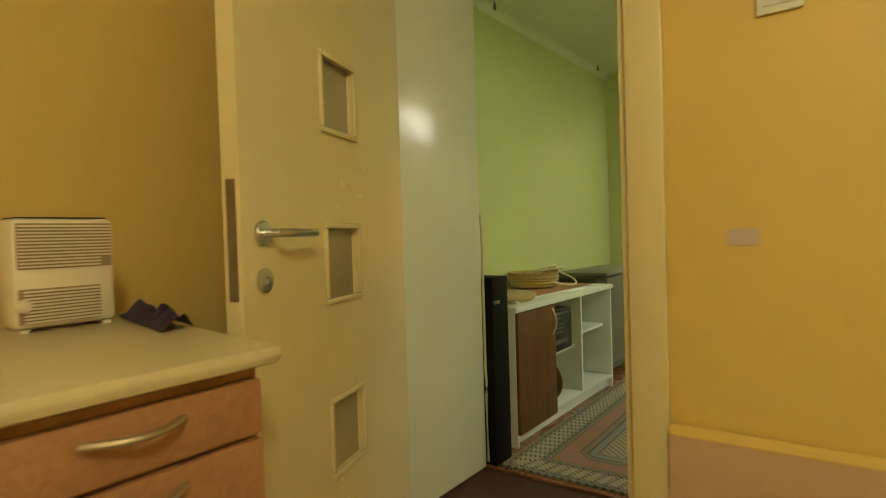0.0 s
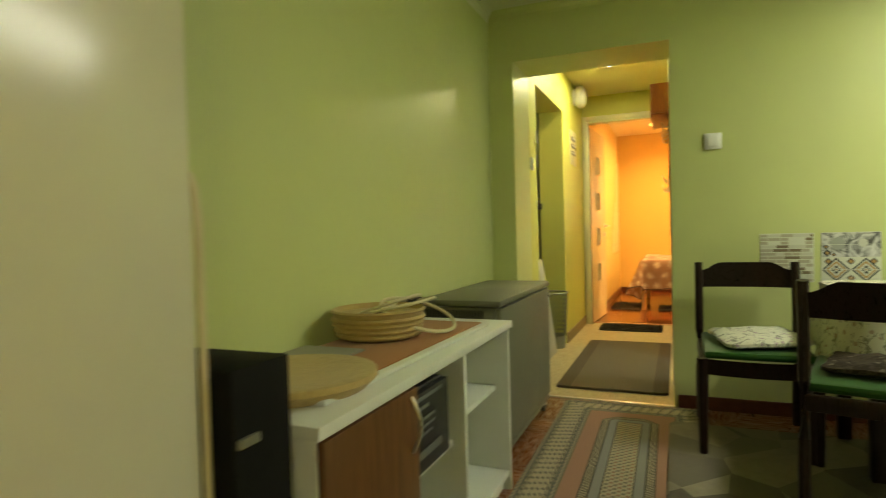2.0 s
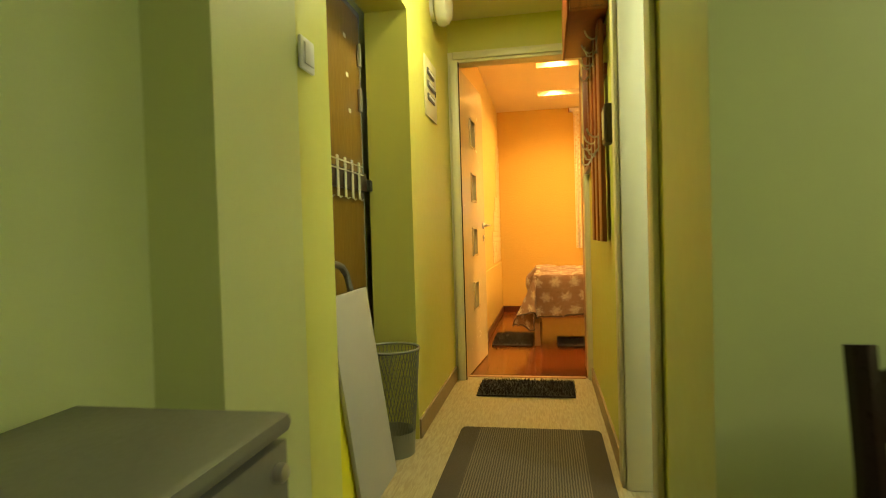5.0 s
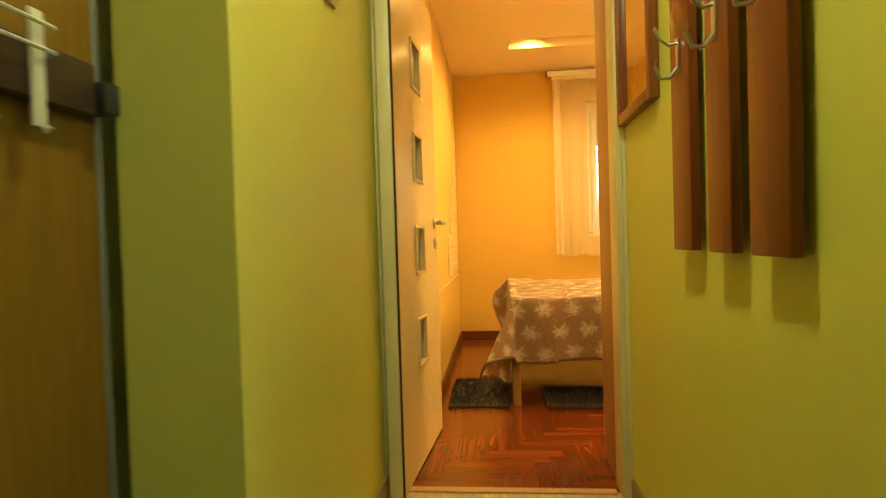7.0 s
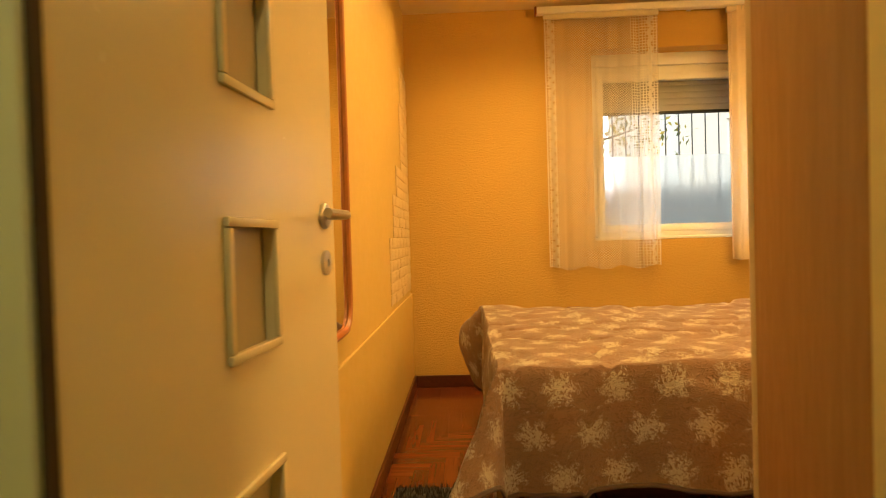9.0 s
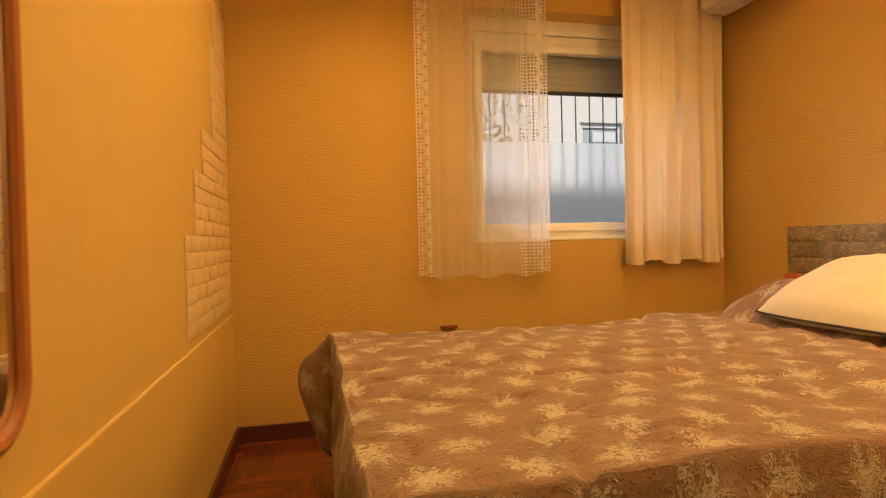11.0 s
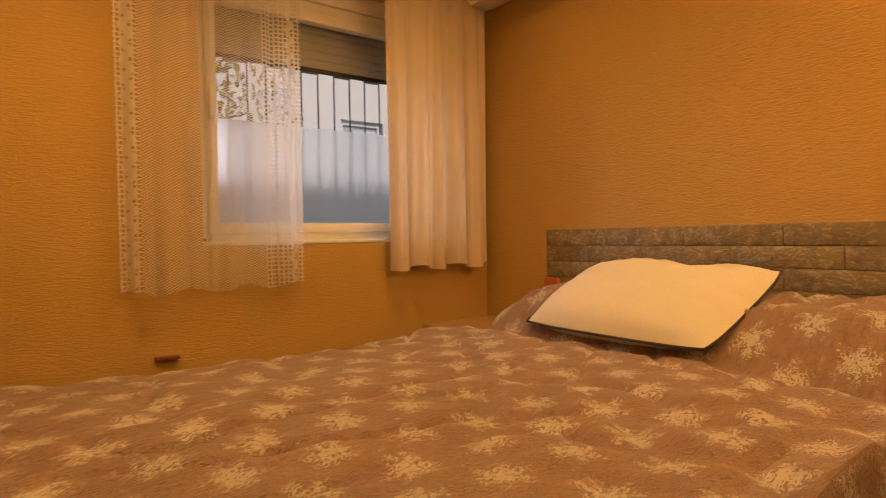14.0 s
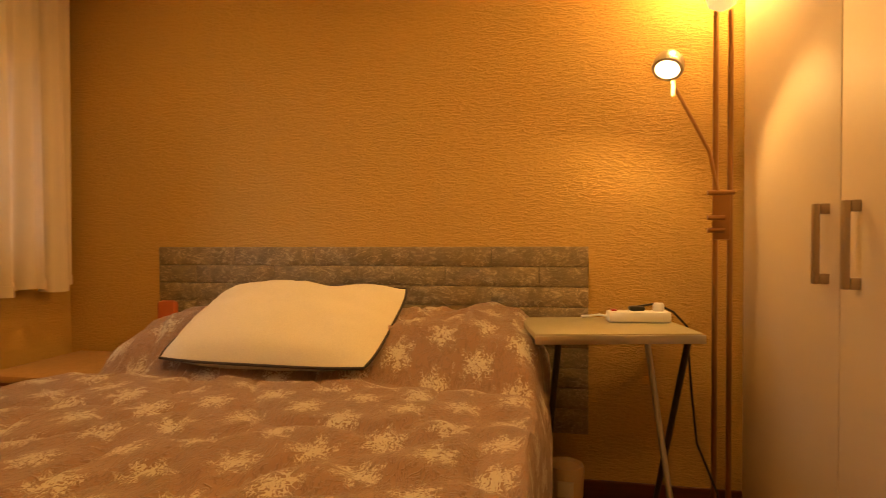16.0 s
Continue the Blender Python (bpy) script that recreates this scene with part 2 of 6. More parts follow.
def curtain_mat(name, c, lace):
    """Fabric that lets light through; lace has rows of open net and a scalloped border."""
    n = Net(name, 0.9)
    t = n.t.nodes
    df, tl, m1 = t.new("ShaderNodeBsdfDiffuse"), t.new("ShaderNodeBsdfTranslucent"), t.new("ShaderNodeMixShader")
    col = n.mix(n.noise(9.0, 4.0), dark(c, 0.9), c)
    n.put(df.inputs["Color"], col), n.put(tl.inputs["Color"], col)
    m1.inputs[0].default_value = 0.45 if lace else 0.22
    n.t.links.new(df.outputs[0], m1.inputs[1]), n.t.links.new(tl.outputs[0], m1.inputs[2])
    out = m1.outputs[0]
    if lace:
        x, y, z = n.xyz()
        tr, m2 = t.new("ShaderNodeBsdfTransparent"), t.new("ShaderNodeMixShader")
        net = n.math("MULTIPLY", n.math("SINE", n.math("MULTIPLY", x, 380.0)), n.math("SINE", n.math("MULTIPLY", z, 620.0)))
        net = n.math("GREATER_THAN", net, -0.1)
        vor = n.math("GREATER_THAN", n.voronoi(58.0, n.scaled((1, 0.0, 1)), "DISTANCE_TO_EDGE", 0.15), 0.17)
        zig = n.math("ABSOLUTE", n.math("SUBTRACT", n.math("FRACT", n.math("MULTIPLY", z, 16.0)), 0.5))
        edge = n.math("LESS_THAN", n.math("ABSOLUTE", n.math("SUBTRACT", x, n.math("MULTIPLY_ADD", zig, 0.05, 0.03))), 0.014)
        edge2 = n.math("LESS_THAN", n.math("ABSOLUTE", n.math("SUBTRACT", x, n.math("MULTIPLY_ADD", zig, -0.05, 0.655))), 0.014)
        band = n.math("MAXIMUM", n.math("LESS_THAN", n.math("ABSOLUTE", n.math("SUBTRACT", x, 0.02)), 0.055), n.math("LESS_THAN", n.math("ABSOLUTE", n.math("SUBTRACT", x, 0.61)), 0.085))
        hole = n.math("MULTIPLY", n.mix(band, net, vor), n.math("SUBTRACT", 1.0, n.math("MAXIMUM", edge, edge2)))
        n.t.links.new(n.math("MULTIPLY_ADD", hole, 0.70, 0.14), m2.inputs[0])
        n.t.links.new(out, m2.inputs[1]), n.t.links.new(tr.outputs[0], m2.inputs[2])
        out = m2.outputs[0]
    n.t.links.new(out, t["Material Output"].inputs["Surface"])
    return n.mat


LACE = curtain_mat("lace", (0.88, 0.85, 0.80), True)
DRAPE = curtain_mat("cream_curtain", (0.80, 0.68, 0.52), False)


def quilt_mat():
    """Brown velour quilt with staggered pale blossom prints and stitched wrinkles, their creases painted darker."""
    n = Net("quilt_velour", 0.75)
    n.co = n.t.nodes.new("ShaderNodeTexCoord").outputs["UV"]
    y, x, z = n.xyz()
    px, py = 0.15, 0.118
    row = n.math("FLOOR", n.math("DIVIDE", y, py))
    shift = n.math("MULTIPLY", n.math("FRACT", n.math("MULTIPLY", row, 0.5)), px)
    u = n.math("SUBTRACT", n.math("MODULO", n.math("ADD", n.math("ADD", x, shift), 17.0), px), px / 2)
    v = n.math("SUBTRACT", n.math("MODULO", n.math("ADD", y, 15.0), py), py / 2)
    r = n.math("SQRT", n.math("ADD", n.math("MULTIPLY", u, u), n.math("MULTIPLY", v, v)))
    a = n.math("ARCTAN2", v, u)
    wob = n.math("MULTIPLY", n.math("SUBTRACT", n.noise(30.0, 2.0), 0.5), 1.6)
    petal = n.math("ABSOLUTE", n.math("COSINE", n.math("MULTIPLY", n.math("ADD", a, wob), 3.0)))
    reach = n.math("MULTIPLY_ADD", petal, 0.030, n.math("MULTIPLY_ADD", n.noise(14.0, 1.0), 0.012, 0.030))
    worm = n.math("ABSOLUTE", n.math("SUBTRACT", n.noise(78.0, 2.0, n.scaled((1.0, 0.85, 1.0)), 0.5, 1.6), 0.5))
    star = n.math("SUBTRACT", n.math("MULTIPLY", n.math("SUBTRACT", 1.0, n.math("DIVIDE", r, reach)), 0.58), n.math("MULTIPLY", worm, 3.4))
    m = n.math("MULTIPLY", n.ramp(star, (0.0, 0.0), (0.10, 1.0)), 0.9)
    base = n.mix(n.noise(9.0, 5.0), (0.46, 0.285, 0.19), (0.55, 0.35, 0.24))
    # creases get a darker brown: their shade is in the colour besides the bump
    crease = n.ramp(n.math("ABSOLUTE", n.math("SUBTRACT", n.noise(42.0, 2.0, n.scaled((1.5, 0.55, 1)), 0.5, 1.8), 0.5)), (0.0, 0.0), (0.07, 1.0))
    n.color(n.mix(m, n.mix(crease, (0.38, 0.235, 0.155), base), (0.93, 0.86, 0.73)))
    n.b.inputs["Sheen Weight"].default_value = 0.4
    h = n.math("ADD", crease, n.math("MULTIPLY", n.noise(70.0, 3.0), 0.6))
    return n.bump(n.math("MULTIPLY_ADD", m, 0.3, h), 0.55, 0.006).mat


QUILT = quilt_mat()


def rough_plaster(name, c, depth=0.26):
    """Dragged roughcast: short horizontal ridges."""
    n = Net(name, 0.75)
    co = n.scaled((0.24, 0.24, 1.0))
    f = n.noise(150.0, 4.0, co, 0.62, 0.8)
    n.color(n.mix(n.noise(2.2, 4.0), dark(c, 0.92), n.mix(n.math("MULTIPLY", f, 0.5), c, dark(c, 0.85))))
    return n.bump(n.ramp(f, (0.38, 0.0), (0.66, 1.0)), depth, 0.005).mat


ROUGHP = rough_plaster("roughcast_wall", (0.58, 0.362, 0.10), 0.75)
ROUGHN = rough_plaster("fine_roughcast_wall", (0.60, 0.385, 0.105), 0.42)
SMOOTHB = paint("cream_bedroom_wall", (0.60, 0.42, 0.13), 0.55, 160.0, 0.2)


def hall_floor():
    n = Net("ribbed_cream_tile", 0.45)
    co = n.scaled((1.0, 0.12, 1.0))
    f = n.noise(110.0, 3.0, co, 0.5, 0.8)
    n_lo, n_hi = (0.28, 0.225, 0.12), (0.42, 0.36, 0.21)
    f = n.ramp(f, (0.36, 0.0), (0.62, 1.0))
    n.color(n.mix(n.math("MULTIPLY", n.noise(3.0, 3.0), 0.6), n.mix(f, n_lo, n_hi), (0.36, 0.30, 0.17)))
    return n.bump(f, 0.35, 0.003).mat


HALLF = hall_floor()


def runner_mat(w, l):
    """Persian-style runner: nested borders, a long medallion, knotted figures."""
    n = Net("runner_wool", 0.95)
    x, y, z = n.xyz()
    ax, ay = n.math("ABSOLUTE", x), n.math("ABSOLUTE", y)
    d = n.math("MINIMUM", n.math("SUBTRACT", w / 2, ax), n.math("SUBTRACT", l / 2, ay))
    point = n.math("SUBTRACT", n.math("SUBTRACT", l / 2 + 0.06, ay), n.math("MULTIPLY", ax, 0.9))
    di = n.math("MINIMUM", d, point)
    cream, grey, rose, blk, sage = (0.42, 0.36, 0.25), (0.24, 0.25, 0.24), (0.36, 0.185, 0.125), (0.03, 0.027, 0.026), (0.28, 0.29, 0.19)
    fig = n.math("GREATER_THAN", n.math("MULTIPLY", n.math("SINE", n.math("MULTIPLY", x, 190.0)), n.math("SINE", n.math("MULTIPLY", y, 190.0))), 0.12)
    fine = n.math("GREATER_THAN", n.math("MULTIPLY", n.math("SINE", n.math("MULTIPLY", x, 420.0)), n.math("SINE", n.math("MULTIPLY", y, 420.0))), 0.0)
    vor = n.math("LESS_THAN", n.voronoi(30.0, None, "F1", 0.3), 0.33)
    tri = n.math("ABSOLUTE", n.math("SUBTRACT", n.math("FRACT", n.math("MULTIPLY", y, 9.0)), 0.5))
    rows = n.math("GREATER_THAN", n.math("MULTIPLY", n.math("SINE", n.math("MULTIPLY", d, 165.0)), n.math("SINE", n.math("MULTIPLY", n.math("ADD", x, y), 128.0))), 0.42)
    ticks = n.math("MULTIPLY", n.math("GREATER_THAN", n.math("SINE", n.math("MULTIPLY", n.math("ADD", x, y), 420.0)), 0.1), n.math("GREATER_THAN", n.math("ABSOLUTE", n.math("SUBTRACT", d, 0.077)), 0.036))
    border = n.mix(n.math("MULTIPLY", n.math("MAXIMUM", rows, ticks), 0.9), n.mix(n.math("MULTIPLY", vor, 0.35), cream, sage), dark(grey, 0.22))
    edge = n.mix(fig, dark(cream, 0.75), dark(grey, 0.5))
    inner = n.mix(fine, blk, cream)
    field = n.mix(n.math("MULTIPLY", fig, 0.8), cream, n.mix(vor, (0.10, 0.09, 0.06), (0.26, 0.12, 0.06)))
    col = edge
    for lim, c in ((0.018, dark(grey, 0.4)), (0.024, border), (0.130, dark(grey, 0.4)), (0.137, edge), (0.150, dark(sage, 0.45)), (0.156, rose), (0.228, blk), (0.233, inner), (0.262, blk), (0.268, grey), (0.302, blk), (0.306, field)):
        col = n.mix(n.math("GREATER_THAN", d if lim < 0.2 else di, lim), col, c)
    n.color(n.mix(n.math("MULTIPLY", n.noise(260.0, 2.0), 0.35), col, dark(cream, 0.35)))
    return n.bump(n.noise(300.0, 2.0), 0.8, 0.004).mat


def patch_mat():
    """Flat rug of pale and dark angular patches."""
    n = Net("patch_rug_wool", 0.95)
    cell = n.voronoi(4.2, n.scaled((1.0, 0.8, 1.0)), "F1", 1.0, "Color")
    sep = n.t.nodes.new("ShaderNodeSeparateColor")
    n.t.links.new(cell, sep.inputs[0])
    c = n.ramp(sep.outputs[0], (0.0, (0.05, 0.043, 0.035)), (0.3, (0.08, 0.07, 0.055)), (0.5, (0.20, 0.18, 0.13)), (1.0, (0.33, 0.30, 0.22)))
    n.color(n.mix(n.math("MULTIPLY_ADD", n.noise(35.0, 4.0), 0.7, 0.05), c, (0.15, 0.13, 0.095)))
    return n.bump(n.noise(240.0, 2.0), 0.8, 0.004).mat


def ribbed_mat():
    n = Net("ribbed_grey_mat", 0.95)
    x, y, z = n.xyz()
    mid = n.math("LESS_THAN", n.math("ABSOLUTE", x), 0.235)
    rib = n.math("MULTIPLY", n.math("GREATER_THAN", n.math("SINE", n.math("ADD", n.math("MULTIPLY", x, 640.0), n.math("MULTIPLY", n.noise(60.0, 2.0), 5.0))), 0.0), mid)
    far = n.math("MULTIPLY_ADD", n.noise(180.0, 2.0), 0.5, 0.0)
    n.color(n.mix(far, n.mix(rib, (0.075, 0.058, 0.038), (0.20, 0.16, 0.105)), (0.035, 0.027, 0.018)))
    return n.bump(n.math("ADD", rib, n.noise(300.0, 2.0)), 0.7, 0.004).mat


def floral(name, ground, leaf, flower, scale, much=0.60):
    n = Net(name, 0.85)
    v = n.voronoi(scale, None, "F1", 0.9)
    leafy = n.math("GREATER_THAN", n.noise(scale * 1.1, 4.0, None, 0.65, 1.0), much)
    fl = n.math("LESS_THAN", n.math("ADD", v, n.math("MULTIPLY", n.noise(scale * 5, 2.0), 0.25)), 0.36)
    col = n.mix(n.math("MULTIPLY", leafy, 0.8), ground, leaf)
    n.color(n.mix(n.math("MULTIPLY", fl, 0.75), col, flower))
    return n.bump(n.noise(350.0, 2.0), 0.25, 0.002).mat


CUSHION = floral("floral_cushion_cotton", (0.62, 0.61, 0.50), (0.15, 0.145, 0.13), (0.32, 0.21, 0.30), 32.0, 0.57)
# brown print kept extra dark: the shade on the nearer chair is painted in
CUSHION_SHADED = deep(floral("shaded_brown_floral_cotton", (0.055, 0.042, 0.028), (0.022, 0.017, 0.012), (0.17, 0.145, 0.11), 26.0, 0.54))
CLOTH = floral("floral_tablecloth", (0.62, 0.61, 0.48), (0.20, 0.19, 0.13), (0.34, 0.22, 0.16), 24.0, 0.57)


def foam_brick(name, c1, c2, vein):
    n = Net(name, 0.6).jitter()
    co = n.scaled((1, 0.55, 1))
    f = n.noise(34.0, 6.0, co, 0.75, 2.5)
    k = n.math("ADD", n.random(), n.island())
    col = n.mix(n.ramp(f, (0.40, 0.0), (0.60, 1.0)), c1, c2)
    col = n.mix(n.ramp(f, (0.55, 0.0), (0.60, 1.0), (0.68, 0.0)), col, vein)
    slash = n.ramp(n.noise(16.0, 4.0, n.scaled((1, 0.8, 1.6)), 0.6, 3.5), (0.60, 0.0), (0.64, 1.0), (0.67, 0.0))
    col = n.mix(n.ramp(n.noise(11.0, 3.0, None, 0.6, 1.0), (0.42, 0.0), (0.62, 0.7)), col, dark(c1, 0.62))
    col = n.mix(n.math("MULTIPLY", slash, 0.75), col, vein)
    n.color(n.mix(n.math("MULTIPLY", n.math("FRACT", k), 0.3), col, dark(c1, 0.6)))
    return n.bump(n.math("ADD", f, slash), 0.7, 0.006).mat


def white_brick():
    n = Net("white_foam_brick", 0.6).jitter()
    f = n.noise(26.0, 4.0, n.scaled((1, 0.5, 1.6)), 0.6, 1.0)
    n.color(n.mix(f, (0.66, 0.51, 0.27), (0.73, 0.58, 0.34)))
    return n.bump(n.math("ADD", f, n.math("MULTIPLY", n.noise(160.0, 2.0), 0.3)), 0.9, 0.010).mat


GREYBRICK = foam_brick("grey_foam_brick", (0.23, 0.178, 0.100), (0.35, 0.275, 0.160), (0.54, 0.45, 0.28))
WHITEBRICK = white_brick()

# ---- building blocks ----
def wm(ob):
    return (wm(ob.parent) if ob.parent else Matrix()) @ ob.matrix_basis


def finish(name, bm, mat, smooth=False):
    me = bpy.data.meshes.new(name)
    bmesh.ops.recalc_face_normals(bm, faces=bm.faces)
    bm.to_mesh(me)
    bm.free()
    me.materials.append(mat)
    if smooth:
        for p in me.polygons:
            p.use_smooth = True
        me.set_sharp_from_angle(angle=radians(35))
    return me


def part(name, bm, mat, parent, label="", smooth=True):
    """A mesh under a thing or a part; bm is in world metres."""
    bm.transform(wm(parent).inverted())
    ob = new(name, finish(name, bm, mat, smooth))
    ob.parent = parent
    return tagged(ob, label)


def thing(name, base, label, category, group="", rz=0.0):
    ob = new(name)
    ob.empty_display_size = 0.1
    ob.matrix_basis = pose(*base, 0, 0, rz)
    return tagged(ob, label, category, group)


def solo(name, bm, mat, label, category, base=(0, 0, 0), group="", smooth=True):
    bm.transform(Matrix.Translation(base).inverted())
    ob = new(name, finish(name, bm, mat, smooth))
    ob.location = base
    return tagged(ob, label, category, group)


def struct(name, bm, mat, label, parent=None, smooth=False):
    ob = new(name, finish(name, bm, mat, smooth))
    if parent:
        ob.parent = parent
        return tagged(ob, label)
    return tagged(ob, label, "", "", "structure")


def box(x0, y0, z0, x1, y1, z1, bevel=0.0, bm=None, m=None):
    """A box between two corners, optionally with rounded edges, added to bm."""
    b = bmesh.new()
    bmesh.ops.create_cube(b, size=1)
    sx, sy, sz = abs(x1 - x0), abs(y1 - y0), abs(z1 - z0)
    b.transform(Matrix.Translation(((x0 + x1) / 2, (y0 + y1) / 2, (z0 + z1) / 2)) @ Matrix.Diagonal((sx, sy, sz, 1)))
    if bevel:
        bmesh.ops.bevel(b, geom=b.edges[:], offset=min(bevel, sx * 0.45, sy * 0.45, sz * 0.45), segments=2, affect="EDGES", profile=0.5)
    if m is not None:
        b.transform(m)
    return join(bm, b)


def join(bm, b):
    if bm is None:
        return b
    me = bpy.data.meshes.new("tmp")
    b.to_mesh(me)
    b.free()
    bm.from_mesh(me)
    bpy.data.meshes.remove(me)
    return bm


def tube(points, r, bm=None, seg=8, closed=False, r_end=None):
    """A round rod swept along points."""
    b = bmesh.new()
    pts = [Vector(p) for p in points]
    rings, n = [], len(pts)
    for i, p in enumerate(pts):
        d = (pts[(i + 1) % n] - pts[i - 1]) if closed else (pts[min(i + 1, n - 1)] - pts[max(i - 1, 0)])
        q = d.normalized().to_track_quat("Z", "Y")
        rr = r if r_end is None else r + (r_end - r) * i / (n - 1)
        rings.append([b.verts.new(p + q @ Vector((rr * math.cos(6.2832 * k / seg), rr * math.sin(6.2832 * k / seg), 0))) for k in range(seg)])
    for i in range(n if closed else n - 1):
        a, c = rings[i], rings[(i + 1) % n]
        off = min(range(seg), key=lambda o: (a[0].co - c[o].co).length) if closed and i == n - 1 else 0
        for k in range(seg):
            b.faces.new((a[k], a[(k + 1) % seg], c[(k + 1 + off) % seg], c[(k + off) % seg]))
    if not closed:
        b.faces.new(rings[0][::-1]), b.faces.new(rings[-1])
    return join(bm, b)


def lathe(profile, base, bm=None, seg=24, m=None):
    """A body turned about the z axis from (radius, height) pairs."""
    b = bmesh.new()
    rings = [[b.verts.new((r * math.cos(6.28319 * k / seg), r * math.sin(6.28319 * k / seg), z)) for k in range(seg)] for r, z in profile]
    for a, c in zip(rings, rings[1:]):
        for k in range(seg):
            b.faces.new((a[k], a[(k + 1) % seg], c[(k + 1) % seg], c[k]))
    for ring, (r, z) in ((rings[0], profile[0]), (rings[-1], profile[-1])):
        if r > 1e-4:
            b.faces.new(ring)
    bmesh.ops.remove_doubles(b, verts=b.verts, dist=1e-5)
    b.transform(Matrix.Translation(base) @ (m or Matrix()))
    return join(bm, b)


def sheet(nu, nv, fn, bm=None, thick=0.0, uv=None):
    """A grid surface from fn(u, v) in 0..1."""
    b = bmesh.new()
    g = [[b.verts.new(fn(i / nu, j / nv)) for j in range(nv + 1)] for i in range(nu + 1)]
    for i in range(nu):
        for j in range(nv):
            b.faces.new((g[i][j], g[i + 1][j], g[i + 1][j + 1], g[i][j + 1]))
    if uv:
        lay, at = b.loops.layers.uv.new("cloth"), {g[i][j]: (i / nu, j / nv) for i in range(nu + 1) for j in range(nv + 1)}
        for f in b.faces:
            for l in f.loops:
                l[lay].uv = (at[l.vert][0] * uv[0], at[l.vert][1] * uv[1])
    if thick:
        bmesh.ops.solidify(b, geom=b.faces[:], thickness=thick)
    return join(bm, b)


def arc(fn, n):
    return [fn(i / n) for i in range(n + 1)]


def wall_x(name, x0, x1, y0, y1, z1, mat, label, holes=()):
    """A wall that runs along y; holes are (y0, y1, z0, z1)."""
    return wall_run(name, lambda a, b, c, d, bm: box(x0, a, c, x1, b, d, 0, bm), y0, y1, z1, mat, label, holes)


def wall_y(name, y0, y1, x0, x1, z1, mat, label, holes=()):
    return wall_run(name, lambda a, b, c, d, bm: box(a, y0, c, b, y1, d, 0, bm), x0, x1, z1, mat, label, holes)


def wall_run(name, put, a, b, top, mat, label, holes):
    bm, at = None, a
    for h0, h1, z0, z1 in sorted(holes):
        if h0 > at:
            bm = put(at, h0, 0, top, bm)
        if z0 > 0:
            bm = put(h0, h1, 0, z0, bm)
        if z1 < top:
            bm = put(h0, h1, z1, top, bm)
        at = h1
    if at < b:
        bm = put(at, b, 0, top, bm)
    return struct(name, bm, mat, label)


# ---- structure ----
CK, CD, CH, CB = 2.24, 2.24, 2.30, 2.355
struct("ground", box(-60, -60, -0.5, 60, 80, -0.3), paint("grey_paving", (0.22, 0.22, 0.21), 0.9), "grey paved ground round the house")
struct("floor_kitchen", box(-1.6, -1.8, -0.3, 1.8, 1.37, 0), hall_floor(), "cream tiled kitchen floor")
struct("floor_dining", box(-1.76, 1.37, -0.3, 2.2, 4.634, -0.010), JOINT, "brown parquet floor of the dining room")
struct("floor_hall", box(-1.76, 4.634, -0.3, 1.3, 7.37, 0), HALLF, "cream ribbed tile floor of the hall")
struct("floor_bedroom", box(-1.6, 7.37, -0.3, 1.3, 10.72, -0.010), JOINT, "reddish parquet floor of the bedroom")

# kitchen
wall_x("wall_kitchen_west", -1.6, -1.5, -1.8, 1.37, CK, KITCH, "orange painted kitchen wall")
wall_x("wall_kitchen_east", 1.7, 1.8, -1.8, 1.37, CK, KITCH, "orange painted kitchen wall")
wall_y("wall_kitchen_south", -1.9, -1.8, -1.6, 1.8, CK, KITCH, "orange painted kitchen wall")
wall_y("wall_kitchen_north", 1.37, 1.66, -1.6, 2.2, CK, KITCH, "orange painted wall with the dining room doorway", [(-1.26, -0.43, 0, 2.05)])
struct("ceiling_kitchen", box(-1.6, -1.9, CK, 1.8, 1.64, CK + 0.1), CEIL, "pale kitchen ceiling")

# dining room
wall_x("wall_dining_west", -1.76, -1.66, 1.37, 4.634, CD, DINING, "yellow-green painted dining room wall")
wall_x("wall_dining_east", 2.1, 2.2, 1.95, 4.634, CD, DINING, "yellow-green painted dining room wall")
wall_y("wall_dining_south", 1.66, 1.95, -1.66, 2.2, CD, DINING, "yellow-green painted wall round the doorway", [(-1.26, -0.43, 0, 2.05)])
wall_y("wall_dining_north", 4.634, 5.0, -1.76, 2.2, CH, DINING, "yellow-green painted wall with an open passage to the hall", [(-1.515, -0.668, 0, 1.945)])
struct("ceiling_dining", box(-1.66, 1.66, CD, 2.2, 4.634, CD + 0.1), CEIL, "pale green tinted dining room ceiling")


def cove(x0, y0, x1, y1, z, inward, r=0.05):
    bm = bmesh.new()
    prof = [(0, 0), (0, -r)] + [(r * (1 - math.cos(a)) , -r * (1 - math.sin(a))) for a in (0.4, 0.8, 1.2)] + [(r, 0)]
    ends = [[bm.verts.new((x + inward[0] * u, y + inward[1] * u, z + v)) for u, v in prof] for x, y in ((x0, y0), (x1, y1))]
    k = len(prof)
    for i in range(k):
        bm.faces.new((ends[0][i], ends[0][(i + 1) % k], ends[1][(i + 1) % k], ends[1][i]))
    bm.faces.new(ends[0]), bm.faces.new(ends[1])
    return bm


struct("trim_west", cove(-1.659, 1.95, -1.659, 4.633, CD - 0.001, (1, 0)), CEIL, "pale coved ceiling trim")
struct("trim_north", cove(-1.659, 4.633, 2.1, 4.633, CD - 0.001, (0, -1)), DINING, "painted coved ceiling trim")

